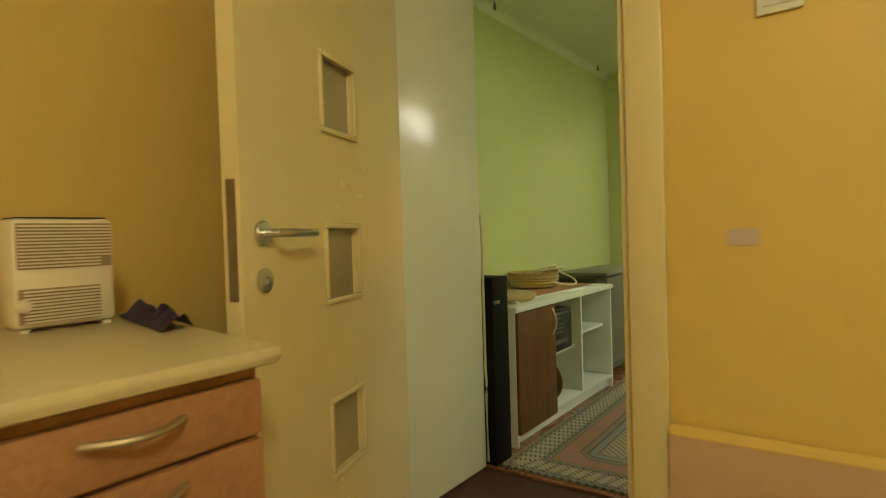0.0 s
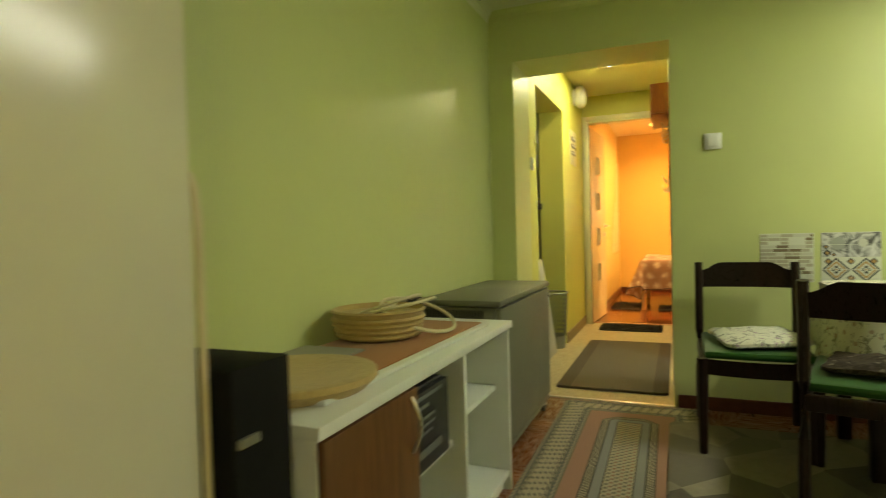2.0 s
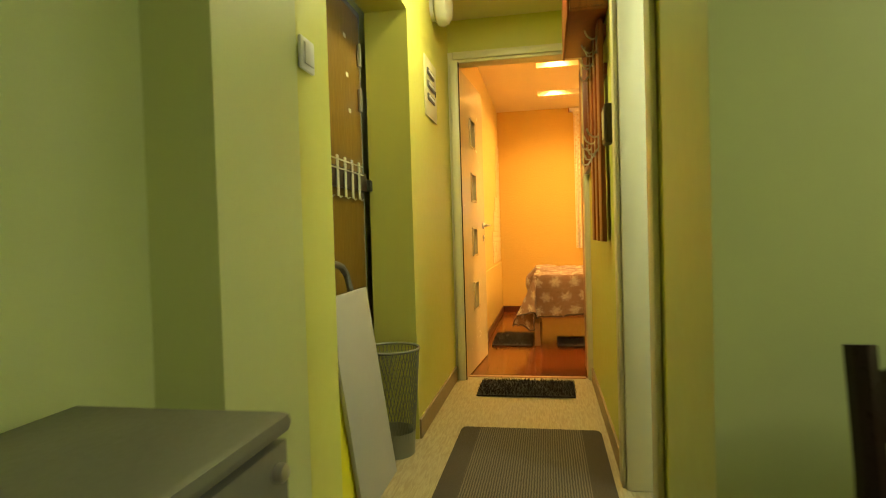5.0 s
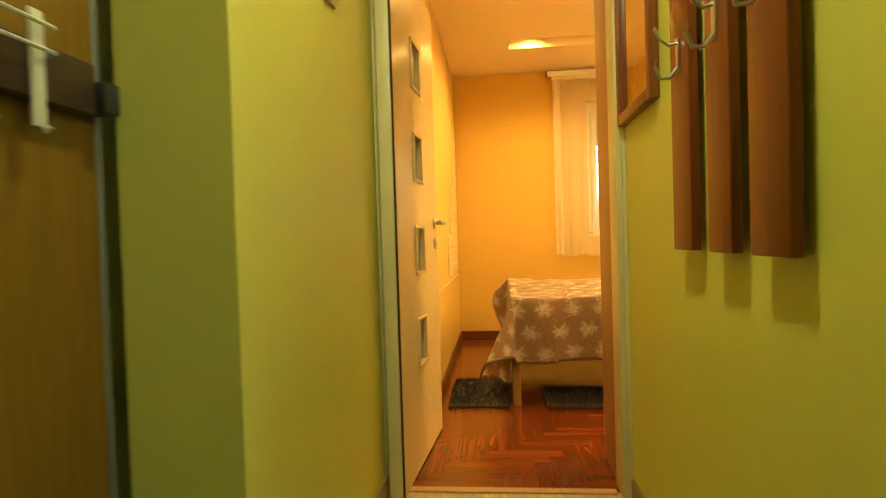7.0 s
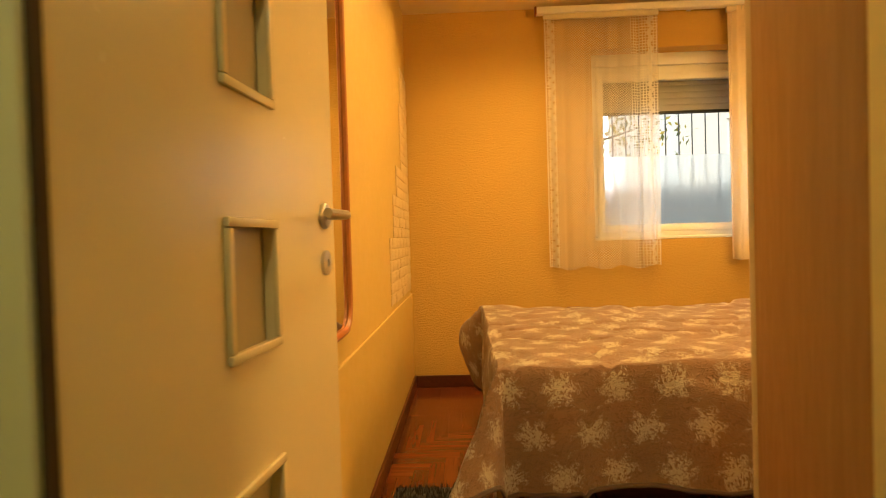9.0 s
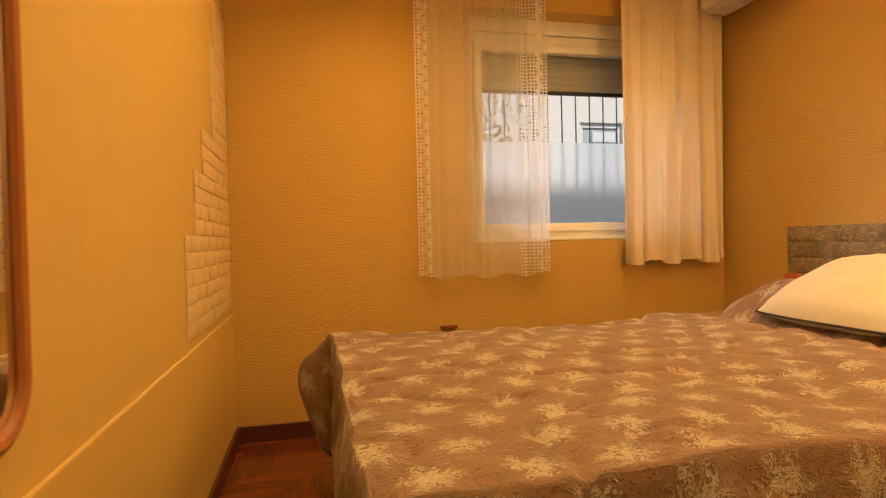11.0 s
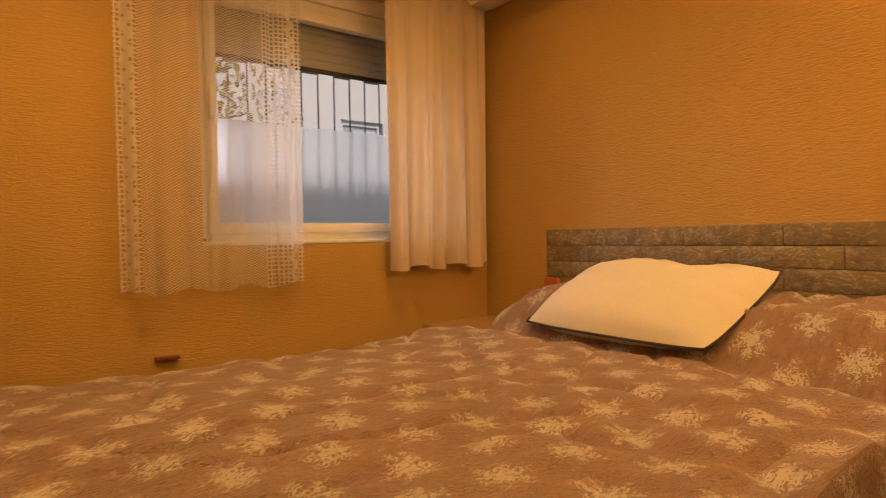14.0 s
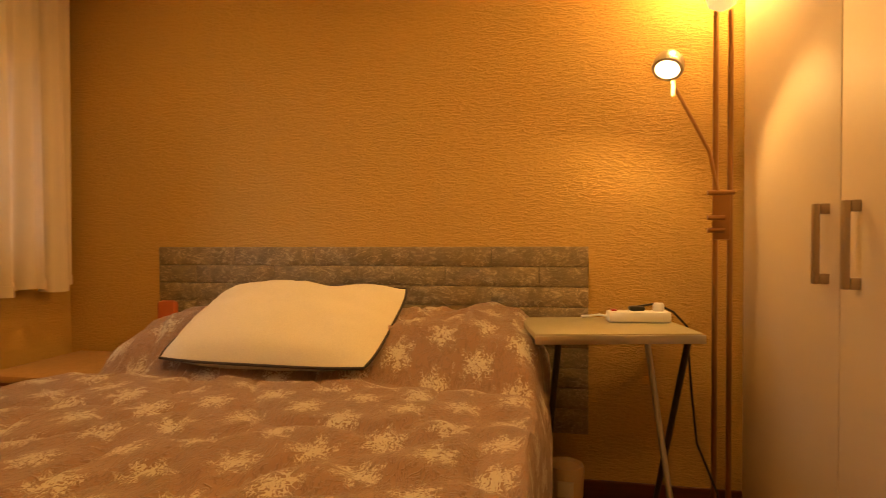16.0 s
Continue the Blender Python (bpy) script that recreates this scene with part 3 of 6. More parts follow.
# hall, with the entrance niche on the west and the bathroom door on the east
wall_x("wall_hall_west", -1.72, -1.52, 5.0, 7.31, CH, HALLP, "yellow painted hall wall with a deep entrance niche", [(5.22, 6.20, 0, 1.955)])
wall_x("wall_hall_east", -0.66, -0.56, 5.0, 7.31, CH, HALLP, "yellow painted hall wall with the bathroom doorway", [(5.14, 5.80, 0, 2.02)])
wall_y("wall_hall_north", 7.31, 7.43, -1.76, 1.3, CB, HALLP, "yellow painted wall over the bedroom door", [(-1.50, -0.66, 0, 2.06)])
struct("wall_hall_outer", box(-1.86, 4.634, -0.01, -1.785, 7.43, CH), HALLP, "outer wall behind the entrance door")
struct("ceiling_hall", box(-1.76, 5.0, CH, 1.3, 7.31, CH + 0.1), paint("hall_ceiling_paint", (0.74, 0.70, 0.42), 0.7), "cream hall ceiling")

# bathroom, seen through its doorway
TILEW = lacquer("white_wall_tile", (0.72, 0.72, 0.70), 0.2)
struct("wall_bathroom_east", box(1.2, 5.0, 0, 1.3, 7.31, CH), TILEW, "white tiled bathroom wall")
struct("wall_bathroom_north", box(-0.56, 6.35, 0, 1.2, 6.45, CH), TILEW, "white tiled bathroom wall")
struct("wall_bathroom_south", box(-0.56, 5.003, 0, 1.2, 5.02, CH), TILEW, "white tiled bathroom wall")

# bedroom
wall_x("wall_bedroom_west", -1.57, -1.47, 7.43, 10.42, CB, SMOOTHB, "cream yellow painted bedroom wall")
wall_x("wall_bedroom_east", 1.16, 1.30, 7.43, 10.42, CB, ROUGHP, "warm yellow roughcast wall behind the bed")
wall_y("wall_bedroom_north", 10.42, 10.70, -1.57, 1.30, CB, ROUGHN, "warm yellow roughcast wall with the window", [(-0.30, 0.98, 0.90, 2.09)])
struct("dado_bedroom", box(-1.4695, 7.43, 0.07, -1.459, 10.42, 0.60, 0.005), SMOOTHB, "raised lower panel of the bedroom wall")
# bedroom ceiling with two long light troughs
bm = None
for y0, y1 in ((7.43, 8.57), (8.71, 9.54), (9.74, 10.42)):
    bm = box(-1.47, y0, CB, 1.16, y1, CB + 0.12, 0, bm)
for y0, y1 in ((8.57, 8.71), (9.54, 9.74)):
    bm = box(-1.47, y0, CB, -0.98, y1, CB + 0.12, 0, bm)
    bm = box(0.70, y0, CB, 1.16, y1, CB + 0.12, 0, bm)
    bm = box(-0.98, y0, CB + 0.10, 0.70, y1, CB + 0.12, 0, bm)
struct("ceiling_bedroom", bm, CEILB, "warm cream bedroom ceiling with recessed light troughs")

# skirtings
struct("baseboard_bedroom_west", box(-1.459, 7.45, 0, -1.446, 10.405, 0.075, 0.004), SKIRTW, "red-brown wooden skirting")
struct("baseboard_bedroom_north", box(-1.459, 10.405, 0, 1.16, 10.4195, 0.075, 0.004), SKIRTW, "red-brown wooden skirting")
struct("baseboard_bedroom_east", box(1.145, 7.45, 0, 1.1595, 10.405, 0.095, 0.004), SKIRTW, "red-brown wooden skirting")
struct("baseboard_dining_north", box(-0.65, 4.618, 0, 2.1, 4.6335, 0.07, 0.004), SKIRTW, "dark red-brown wooden skirting")
struct("baseboard_dining_west", box(-1.6595, 1.95, 0, -1.645, 4.6, 0.07, 0.004), SKIRTW, "dark red-brown wooden skirting")
struct("baseboard_hall_west", box(-1.5195, 6.205, 0, -1.508, 7.27, 0.09, 0.003), SKIRTT, "brown stone skirting")
struct("baseboard_hall_passage", box(-1.5145, 4.70, 0, -1.503, 5.21, 0.09, 0.003), SKIRTT, "brown stone skirting")
struct("baseboard_hall_east", box(-0.672, 5.87, 0, -0.6605, 7.27, 0.09, 0.003), SKIRTT, "brown stone skirting")
struct("trim_threshold", box(-1.515, 4.622, -0.01, -0.668, 4.648, 0.006, 0.003), CHROME, "brass-coloured threshold strip")
struct("trim_threshold_bedroom", box(-1.45, 7.345, -0.01, -0.70, 7.385, 0.006, 0.003), BEECH, "wooden threshold strip")


# ---- doors ----
def lever(parent, base, side, along, mat=CHROME):
    """Lever handle on its rose, with a key rose under it. side: outward normal; along: the way the lever points."""
    n, a, b = Vector(side), Vector(along), Vector(base)
    q = n.to_track_quat("Z", "Y").to_matrix().to_4x4()
    rose = part("rose", lathe([(0.026, 0), (0.026, 0.006), (0.023, 0.009), (0.012, 0.010)], b, None, 20, q), mat, parent, "round steel rose")
    part("lever", tube([b + n * 0.005, b + n * 0.045, b + n * 0.052 + a * 0.012, b + n * 0.052 + a * 0.06, b + n * 0.050 + a * 0.125], 0.009, None, 10), mat, parent, "steel lever handle")
    k = b - Vector((0, 0, 0.095))
    part("key_rose", lathe([(0.025, 0), (0.025, 0.006), (0.022, 0.008), (0.008, 0.008), (0.008, 0.004)], k, None, 20, q), mat, parent, "round steel keyhole rose")


def door_leaf(name, hinge, angle, width, height, panes, pane_at, label, glass_w=0.075, sides=(-1, 1), lock_z=0.995):
    """A hinged leaf with small square glazed openings; angle is where the leaf points, in degrees from +x."""
    d = thing(name, (*hinge, 0.008), label, "door")
    m = Matrix.Translation((*hinge, 0.0)) @ Matrix.Rotation(radians(angle), 4, "Z")
    t, pw, ph = 0.02, glass_w, 0.092
    zs = sorted(panes)
    bm, z = None, 0.008
    for c in zs:
        bm = box(0, -t, z, width, t, c - ph, 0, bm, m)
        bm = box(0, -t, c - ph, pane_at - pw, t, c + ph, 0, bm, m)
        bm = box(pane_at + pw, -t, c - ph, width, t, c + ph, 0, bm, m)
        z = c + ph
    bm = box(0, -t, z, width, t, height, 0, bm, m)
    part("leaf", bm, DOORW, d)
    for c in zs:
        bm = None
        for s in (-1, 1):
            o = s * (t + 0.004)
            for x0, x1, z0, z1 in ((-pw - 0.008, pw + 0.008, ph - 0.006, ph + 0.008), (-pw - 0.008, pw + 0.008, -ph - 0.008, -ph + 0.006), (-pw - 0.008, -pw + 0.006, -ph + 0.0065, ph - 0.0065), (pw - 0.006, pw + 0.008, -ph + 0.0065, ph - 0.0065)):
                bm = box(pane_at + x0, o - 0.0045, c + z0, pane_at + x1, o + 0.0045, c + z1, 0.003, bm, m)
        part("glazing_bead", bm, DOORW, d)
        part("pane", box(pane_at - pw, -0.003, c - ph, pane_at + pw, 0.003, c + ph, 0, None, m), PANE, d, "satin glass pane")
    r = m.to_3x3()
    lock = m @ Vector((width - 0.065, 0, lock_z))
    for s in sides:
        lever(d, lock + r @ Vector((0, s * t, 0)), r @ Vector((0, s, 0)), r @ Vector((-1, 0, 0)))
    part("lock_plate", box(width - 0.001, -0.010, 0.84, width + 0.002, 0.010, 1.075, 0, None, m), lacquer("worn_lock_steel", (0.30, 0.24, 0.19), 0.45, 0.8), d, "worn steel lock plate")
    for z in (0.25, 0.955, 1.69) if name == "bedroom_door" else ():
        part("hinge", tube([m @ Vector((-0.006, t + 0.006, z - 0.045)), m @ Vector((-0.006, t + 0.006, z + 0.045))], 0.009, None, 10), CHROME, d, "steel barrel hinge")
    return d


kd = door_leaf("kitchen_door", (-1.225, 1.425), -71.5, 0.83, 2.02, (0.465, 0.895, 1.315, 1.735), 0.425, "cream laminate door with small satin glass panes, standing open", 0.088, (-1, 1), 0.970)
bd = door_leaf("bedroom_door", (-1.470, 7.275), 85.6, 0.76, 1.99, (0.505, 0.88, 1.255, 1.63), 0.37, "cream laminate door with small square glass panes, standing open", 0.075, (-1,))


def door_frame(name, axis, plane0, plane1, a0, a1, top, face, mat, label, w=0.06):
    """Jambs, head and architraves round an opening from a0 to a1. axis: the wall runs along it; face: the sides (-1, 1) with architraves."""
    d = new(name)
    tagged(d, label, "", "", "structure")
    put = (lambda u0, v0, z0, u1, v1, z1, b=0.002: box(u0, v0, z0, u1, v1, z1, b)) if axis == "x" else (lambda u0, v0, z0, u1, v1, z1, b=0.002: box(v0, u0, z0, v1, u1, z1, b))
    part("jamb", put(a0 + 0.001, plane0, 0, a0 + 0.03, plane1, top), mat, d)
    part("jamb", put(a1 - 0.03, plane0, 0, a1 - 0.001, plane1, top), mat, d)
    part("head", put(a0 + 0.031, plane0, top - 0.03, a1 - 0.031, plane1, top - 0.001), mat, d)
    for s in face:
        p0, p1 = (plane0 - 0.016, plane0 - 0.001) if s < 0 else (plane1 + 0.001, plane1 + 0.016)
        part("architrave", put(a0 - w, p0, 0, a0 + 0.012, p1, top + w, 0.004), mat, d)
        part("architrave", put(a1 - 0.012, p0, 0, a1 + w, p1, top + w, 0.004), mat, d)
        part("architrave", put(a0 + 0.013, p0, top - 0.012, a1 - 0.013, p1, top + w, 0.004), mat, d)
    return d


door_frame("doorframe_kitchen", "x", 1.368, 1.44, -1.26, -0.43, 2.05, (-1,), DOORW, "cream door frame", 0.075)
FRAMEW = lacquer("cream_frame_paint", (0.72, 0.68, 0.46), 0.35)
door_frame("doorframe_bedroom", "x", 7.308, 7.432, -1.50, -0.66, 2.06, (-1, 1), FRAMEW, "cream painted door frame", 0.035)
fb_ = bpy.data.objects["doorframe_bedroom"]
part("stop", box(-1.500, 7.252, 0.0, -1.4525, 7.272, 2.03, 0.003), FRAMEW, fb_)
# dark brown strip stands in for the shaded gap at the hinge edge
part("seal", box(-1.452, 7.258, 0.0, -1.4465, 7.2735, 2.02, 0.002), deep(lacquer("dark_gap_tone", (0.07, 0.048, 0.026), 0.7)), fb_, "dark brown strip painting the shaded gap beside the door leaf")
door_frame("doorframe_bathroom", "y", -0.662, -0.558, 5.14, 5.80, 2.02, (-1, 1), FRAMEW, "cream painted bathroom door frame", 0.06)
# deep white lining of the doorway
lin = new("trim_doorway")
tagged(lin, "glossy white panelled lining of the deep doorway", "", "", "structure")
GLOSSW = Net("glossy_white_panel", 0.21)
GLOSSW.color(GLOSSW.mix(GLOSSW.noise(2.5, 4.0), (0.60, 0.585, 0.45), (0.68, 0.66, 0.52)))
GLOSSW = GLOSSW.bump(GLOSSW.noise(5.0, 2.0), 0.012, 0.004).mat
part("panel", box(-1.262, 1.452, 0.0, -1.243, 1.965, 2.05, 0.004), GLOSSW, lin)
part("panel", box(-0.449, 1.452, 0.0, -0.431, 1.965, 2.05, 0.004), GLOSSW, lin)
part("head_panel", box(-1.242, 1.452, 2.032, -0.45, 1.965, 2.049, 0.004), GLOSSW, lin)

# ---- kitchen ----
cab = thing("drawer_cabinet", (-1.10, 0.10, 0), "alder wood kitchen drawer cabinet under a cream worktop", "cabinet")
part("body", box(-1.49, -0.40, 0.08, -0.745, 0.525, 0.769, 0.003), DRAWER, cab)
part("plinth", box(-1.49, -0.40, 0.0, -0.80, 0.52, 0.079), BLACK, cab)
GRIP = lacquer("satin_grip", (0.46, 0.36, 0.24), 0.45, 0.8)
for z0, z1 in ((0.668, 0.750), (0.385, 0.660), (0.10, 0.377)):
    dr = part("drawer_front", box(-0.744, -0.395, z0, -0.724, 0.52, z1, 0.005), DRAWER, cab)
    zc = z1 - 0.026
    part("handle", tube(arc(lambda u: (-0.722 + 0.032 * math.sin(3.1416 * u), 0.27 + 0.125 * u, zc + 0.0), 10), 0.0055, None, 8), GRIP, dr, "curved satin metal handle")
wt = box(-1.495, -0.42, 0.770, -0.70, 0.545, 0.800, 0.012)
for v in wt.verts:
    if v.co.y > 0.4 and v.co.x < -1.3:
        v.co.y += 0.10
solo("worktop", wt, lacquer("cream_worktop", (0.62, 0.52, 0.34), 0.3), "cream laminate worktop with a rounded edge", "worktop", (-1.1, 0.1, 0.77))
# slotted heater on the worktop
ht = thing("fan_heater", (-1.24, 0.40, 0.80), "white slotted plastic fan heater standing on the worktop", "heater")
HEATW = lacquer("aged_white_plastic", (0.80, 0.70, 0.58), 0.45)
part("body", box(-1.30, 0.362, 0.806, -1.215, 0.538, 1.010, 0.014), HEATW, ht)
# flat brown panels behind the slats paint the shade of the gaps
SLOT_SHADE = lacquer("brown_slot_shade", (0.36, 0.26, 0.17), 0.7)
for z0, z1, y1 in ((0.916, 1.0, 0.530), (0.816, 0.880, 0.507)):
    part("grille_recess", box(-1.2152, 0.370, z0, -1.2142, y1, z1), SLOT_SHADE, ht, "flat brown panel painting the shade between the slats")
for i in range(13):
    z = 0.995 - i * 0.0062
    part("slat", box(-1.2155, 0.372, z - 0.0018, -1.209, 0.528 - 0.02 * (i > 9), z + 0.0014), HEATW, ht)
for i in range(10):
    z = 0.875 - i * 0.0062
    part("slat", box(-1.2155, 0.378, z - 0.0018, -1.209, 0.505, z + 0.0014), HEATW, ht)
part("top_slot", box(-1.29, 0.375, 1.0095, -1.225, 0.525, 1.012), GREYD, ht)
for y in (0.372, 0.512):
    part("foot", box(-1.295, y, 0.80, -1.22, y + 0.015, 0.8065), HEATW, ht)
part("knob", lathe([(0.012, 0), (0.012, 0.012), (0.008, 0.015)], (-1.214, 0.375, 0.85), None, 14, Matrix.Rotation(radians(90), 4, "Y")), HEATW, ht)
# crumpled purple cloth
bagm = sheet(22, 14, lambda u, v: (-1.30 + 0.33 * u, 0.50 + 0.06 * v + 0.075 * (1 - u), 0.804 + 0.040 * max(0.0, math.sin(3.14 * v)) * (0.35 + 0.9 * abs(noise.noise((u * 5, v * 2, 2))) + 0.35 * math.exp(-((u - 0.35) / 0.12) ** 2)) * min(1.0, 5 * u)), None, 0.004)
solo("cloth", bagm, PURPLE, "crumpled dark purple cloth lying on the worktop", "cloth", (-1.2, 0.5, 0.80))
# wall by the doorway: low wainscot, light switch, small paper label
wc = new("dado_kitchen")
tagged(wc, "low pinkish wainscot with a rounded top", "", "", "structure")
part("panel", box(-0.352, 1.335, 0.0, 1.69, 1.3685, 0.485, 0.0), paint("pinkish_wainscot", (0.58, 0.38, 0.26), 0.5), wc)
part("top_bead", tube([(-0.352, 1.352, 0.488), (1.69, 1.352, 0.488)], 0.018, None, 10), KITCH, wc)
solo("paper_label", box(-0.228, 1.3665, 0.915, -0.166, 1.3688, 0.950), lacquer("lilac_paper", (0.62, 0.46, 0.42), 0.7), "small lilac paper label stuck on the wall", "label", (-0.2, 1.367, 0.93))


def light_switch(base, normal, label, size=0.082, twin=False):
    n = Vector(normal)
    q = n.to_track_quat("Z", "Y").to_matrix().to_4x4()
    m = Matrix.Translation(base) @ q
    s = thing("light_switch", base, label, "switch")
    h = size / 2
    part("plate", box(-h, -h, 0.0, h, h, 0.010, 0.004, None, m), PVC, s)
    if twin:
        part("rocker", box(-h * 0.66, -h * 0.66, 0.010, -0.001, h * 0.66, 0.015, 0.002, None, m), PVC, s)
        part("rocker", box(0.001, -h * 0.66, 0.010, h * 0.66, h * 0.66, 0.015, 0.002, None, m), PVC, s)
    else:
        part("rocker", box(-h * 0.66, -h * 0.66, 0.010, h * 0.66, h * 0.66, 0.015, 0.002, None, m), PVC, s)
    return s


light_switch((-0.122, 1.3685, 1.435), (0, -1, 0), "cream plastic double light switch on the orange wall", 0.085, True)
light_switch((-0.466, 4.6325, 1.395), (0, -1, 0), "white plastic light switch on the green wall")
light_switch((-1.5135, 5.045, 1.395), (1, 0, 0), "white plastic light switch beside the entrance niche")
# unseen ceiling lamp base, added where the kitchen light hangs
cl = thing("ceiling_lamp", (0.75, -0.55, CK), "plain white ceiling lamp base, added out of view", "lamp")
part("base", lathe([(0.06, 0), (0.06, -0.03), (0.03, -0.035)], (0.75, -0.55, CK)), PVC, cl)


# ---- dining room ----
# tube lamp on the ceiling
tl = thing("tube_lamp", (1.0, 3.55, CD), "white ceiling batten with a fluorescent tube", "lamp")
part("batten", box(0.945, 2.90, CD - 0.03, 1.015, 4.22, CD - 0.001, 0.006), PVC, tl)
part("tube", tube([(0.98, 2.94, CD - 0.042), (0.98, 4.18, CD - 0.042)], 0.0075, None, 12), glow("tube_glow", (1.0, 0.9, 0.68), 9.0), tl, "lit fluorescent tube")

# low white shelf unit
X0, X1, Y0, Y1, H = -1.64, -1.225, 2.20, 3.42, 0.63
su = thing("shelf_unit", (-1.43, 2.8, 0), "low white melamine shelf unit with one walnut door", "shelf")
part("top_board", box(X0, Y0 - 0.005, H - 0.025, X1 + 0.012, Y1 + 0.006, H, 0.002), MELA, su)
part("side_board", box(X0, Y0, 0, X1, Y0 + 0.018, H - 0.026, 0.001), MELA, su)
part("side_board", box(X0, Y1 - 0.018, 0, X1, Y1, H - 0.026, 0.001), MELA, su)
part("divider", box(X0, 2.965, 0.075, X1 - 0.01, 2.983, H - 0.026, 0.001), MELA, su)
part("divider", box(X0, 2.585, 0.075, X1 - 0.01, 2.603, H - 0.026, 0.001), MELA, su)
part("bottom_board", box(X0, Y0 + 0.019, 0.055, X1 - 0.005, Y1 - 0.019, 0.074, 0.001), MELA, su)
part("plinth", box(X1 - 0.05, Y0 + 0.019, 0, X1 - 0.03, Y1 - 0.019, 0.054), MELA, su)
part("back_board", box(X0 - 0.006, Y0, 0.05, X0 - 0.001, Y1, H - 0.026), MELA, su)
part("shelf_board", box(X0, 2.984, 0.372, X1 - 0.05, Y1 - 0.019, 0.388, 0.001), MELA, su)
part("shelf_board", box(X0, 2.604, 0.318, X1 - 0.05, 2.964, 0.334, 0.001), MELA, su)
wd = part("door", box(X1 - 0.004, Y0 + 0.005, 0.058, X1 + 0.013, 2.592, H - 0.03, 0.002), WALNUT, su, "walnut-look door")
part("handle", tube(arc(lambda u: (X1 + 0.014 + 0.022 * math.sin(3.1416 * u), 2.555, 0.455 + 0.13 * u), 8), 0.0045, None, 8), CHROME, wd, "slim bowed metal handle")
# tall narrow black panel standing against the unit
bp = thing("black_panel", (-1.30, 2.08, 0), "narrow black board standing on edge beside the shelf unit", "board")
part("board", box(-1.42, 1.985, 0.0, -1.205, 2.11, 0.778, 0.004), deep(lacquer("matt_black_board", (0.006, 0.006, 0.006), 0.65)), bp)
part("bracket", box(-1.2045, 1.99, 0.668, -1.196, 2.03, 0.682, 0.002), GREYM, bp, "pale bracket")
# white cable on the doorway edge
solo("wall_cable", tube([(-1.240, 1.973, 0.02), (-1.240, 1.973, 0.30), (-1.237, 1.972, 0.34), (-1.241, 1.973, 0.40), (-1.241, 1.973, 0.98), (-1.245, 1.972, 1.03), (-1.252, 1.970, 1.05)], 0.006, None, 8), CABLEW, "pale cable hanging down beside the doorway", "cable", (-1.225, 1.985, 0.02))
# things on the unit
HM = Matrix.Translation((0, 0, H + 0.001)) @ Matrix.Translation((-1.4, 2.76, 0)) @ Matrix.Rotation(radians(-1), 4, "Z") @ Matrix.Translation((1.4, -2.76, 0))
hs = thing("hardboard_sheet", (-1.4, 2.76, H + 0.001), "brown hardboard panel with a white front edge on the shelf unit", "board")
part("sheet", box(-1.60, 2.30, 0.0, -1.290, 3.27, 0.014, 0.001, None, HM), TAPE, hs)
part("edge_strip", box(-1.2895, 2.30, 0.0, -1.262, 3.27, 0.012, 0.004, None, HM), MELA, hs, "white edge strip")
solo("grey_card", box(-1.62, 2.52, H + 0.016, -1.43, 2.72, H + 0.022, 0.0), lacquer("grey_card", (0.30, 0.29, 0.22), 0.6), "grey card lying on the hardboard", "card", (-1.5, 2.6, H + 0.016))
fn = thing("straw_basket", (-1.50, 2.93, H + 0.015), "round straw basket with a coiled pale cable", "basket")
part("bowl", lathe([(0.105, 0), (0.125, 0.01), (0.135, 0.035), (0.14, 0.075), (0.147, 0.085), (0.14, 0.09), (0.127, 0.075), (0.10, 0.07), (0.0, 0.075)], (-1.50, 2.93, H + 0.0155), None, 28), WICKER, fn)
for i in range(4):
    rr = 0.128 + 0.004 * i
    part("coil", tube(arc(lambda u: (-1.50 + rr * math.cos(6.283 * u), 2.93 + rr * math.sin(6.283 * u), H + 0.03 + 0.016 * i), 28)[:-1], 0.007, None, 6, True), WICKER, fn)
part("knob", lathe([(0.02, 0), (0.022, 0.008), (0.012, 0.018), (0, 0.02)], (-1.50, 2.93, H + 0.088), None, 14), DARKM, fn)
for r1, r2, tilt, cx in ((0.13, 0.10, 0.02, 0.02), (0.11, 0.09, 0.03, -0.02)):
    part("cable", tube(arc(lambda u: (-1.46 + cx + r2 * math.cos(6.283 * u), 2.97 + r1 * math.sin(6.283 * u), H + 0.110 + tilt * math.cos(6.283 * u)), 30)[:-1], 0.0055, None, 6, True), CABLEW, fn, "pale coiled cable")
part("cable", tube(arc(lambda u: (-1.415 + 0.110 * math.cos(6.283 * u), 3.04 + 0.150 * math.sin(6.283 * u), H + 0.072 - 0.046 * math.cos(6.283 * u)), 30)[:-1], 0.0060, None, 8, True), CABLEW, fn, "pale cable loop resting on the board")
part("plug", tube([(-1.47, 3.075, H + 0.108), (-1.455, 3.10, H + 0.112), (-1.435, 3.115, H + 0.104)], 0.012, None, 10), BLACK, fn, "black plug")
solo("straw_tray", lathe([(0.0, 0.030), (0.14, 0.031), (0.172, 0.036), (0.182, 0.034), (0.184, 0.022), (0.160, 0.0), (0.0, 0.0)], (-1.42, 2.40, H + 0.002), None, 30), WICKER, "shallow round straw tray on the shelf unit", "tray", (-1.42, 2.40, H + 0.002))
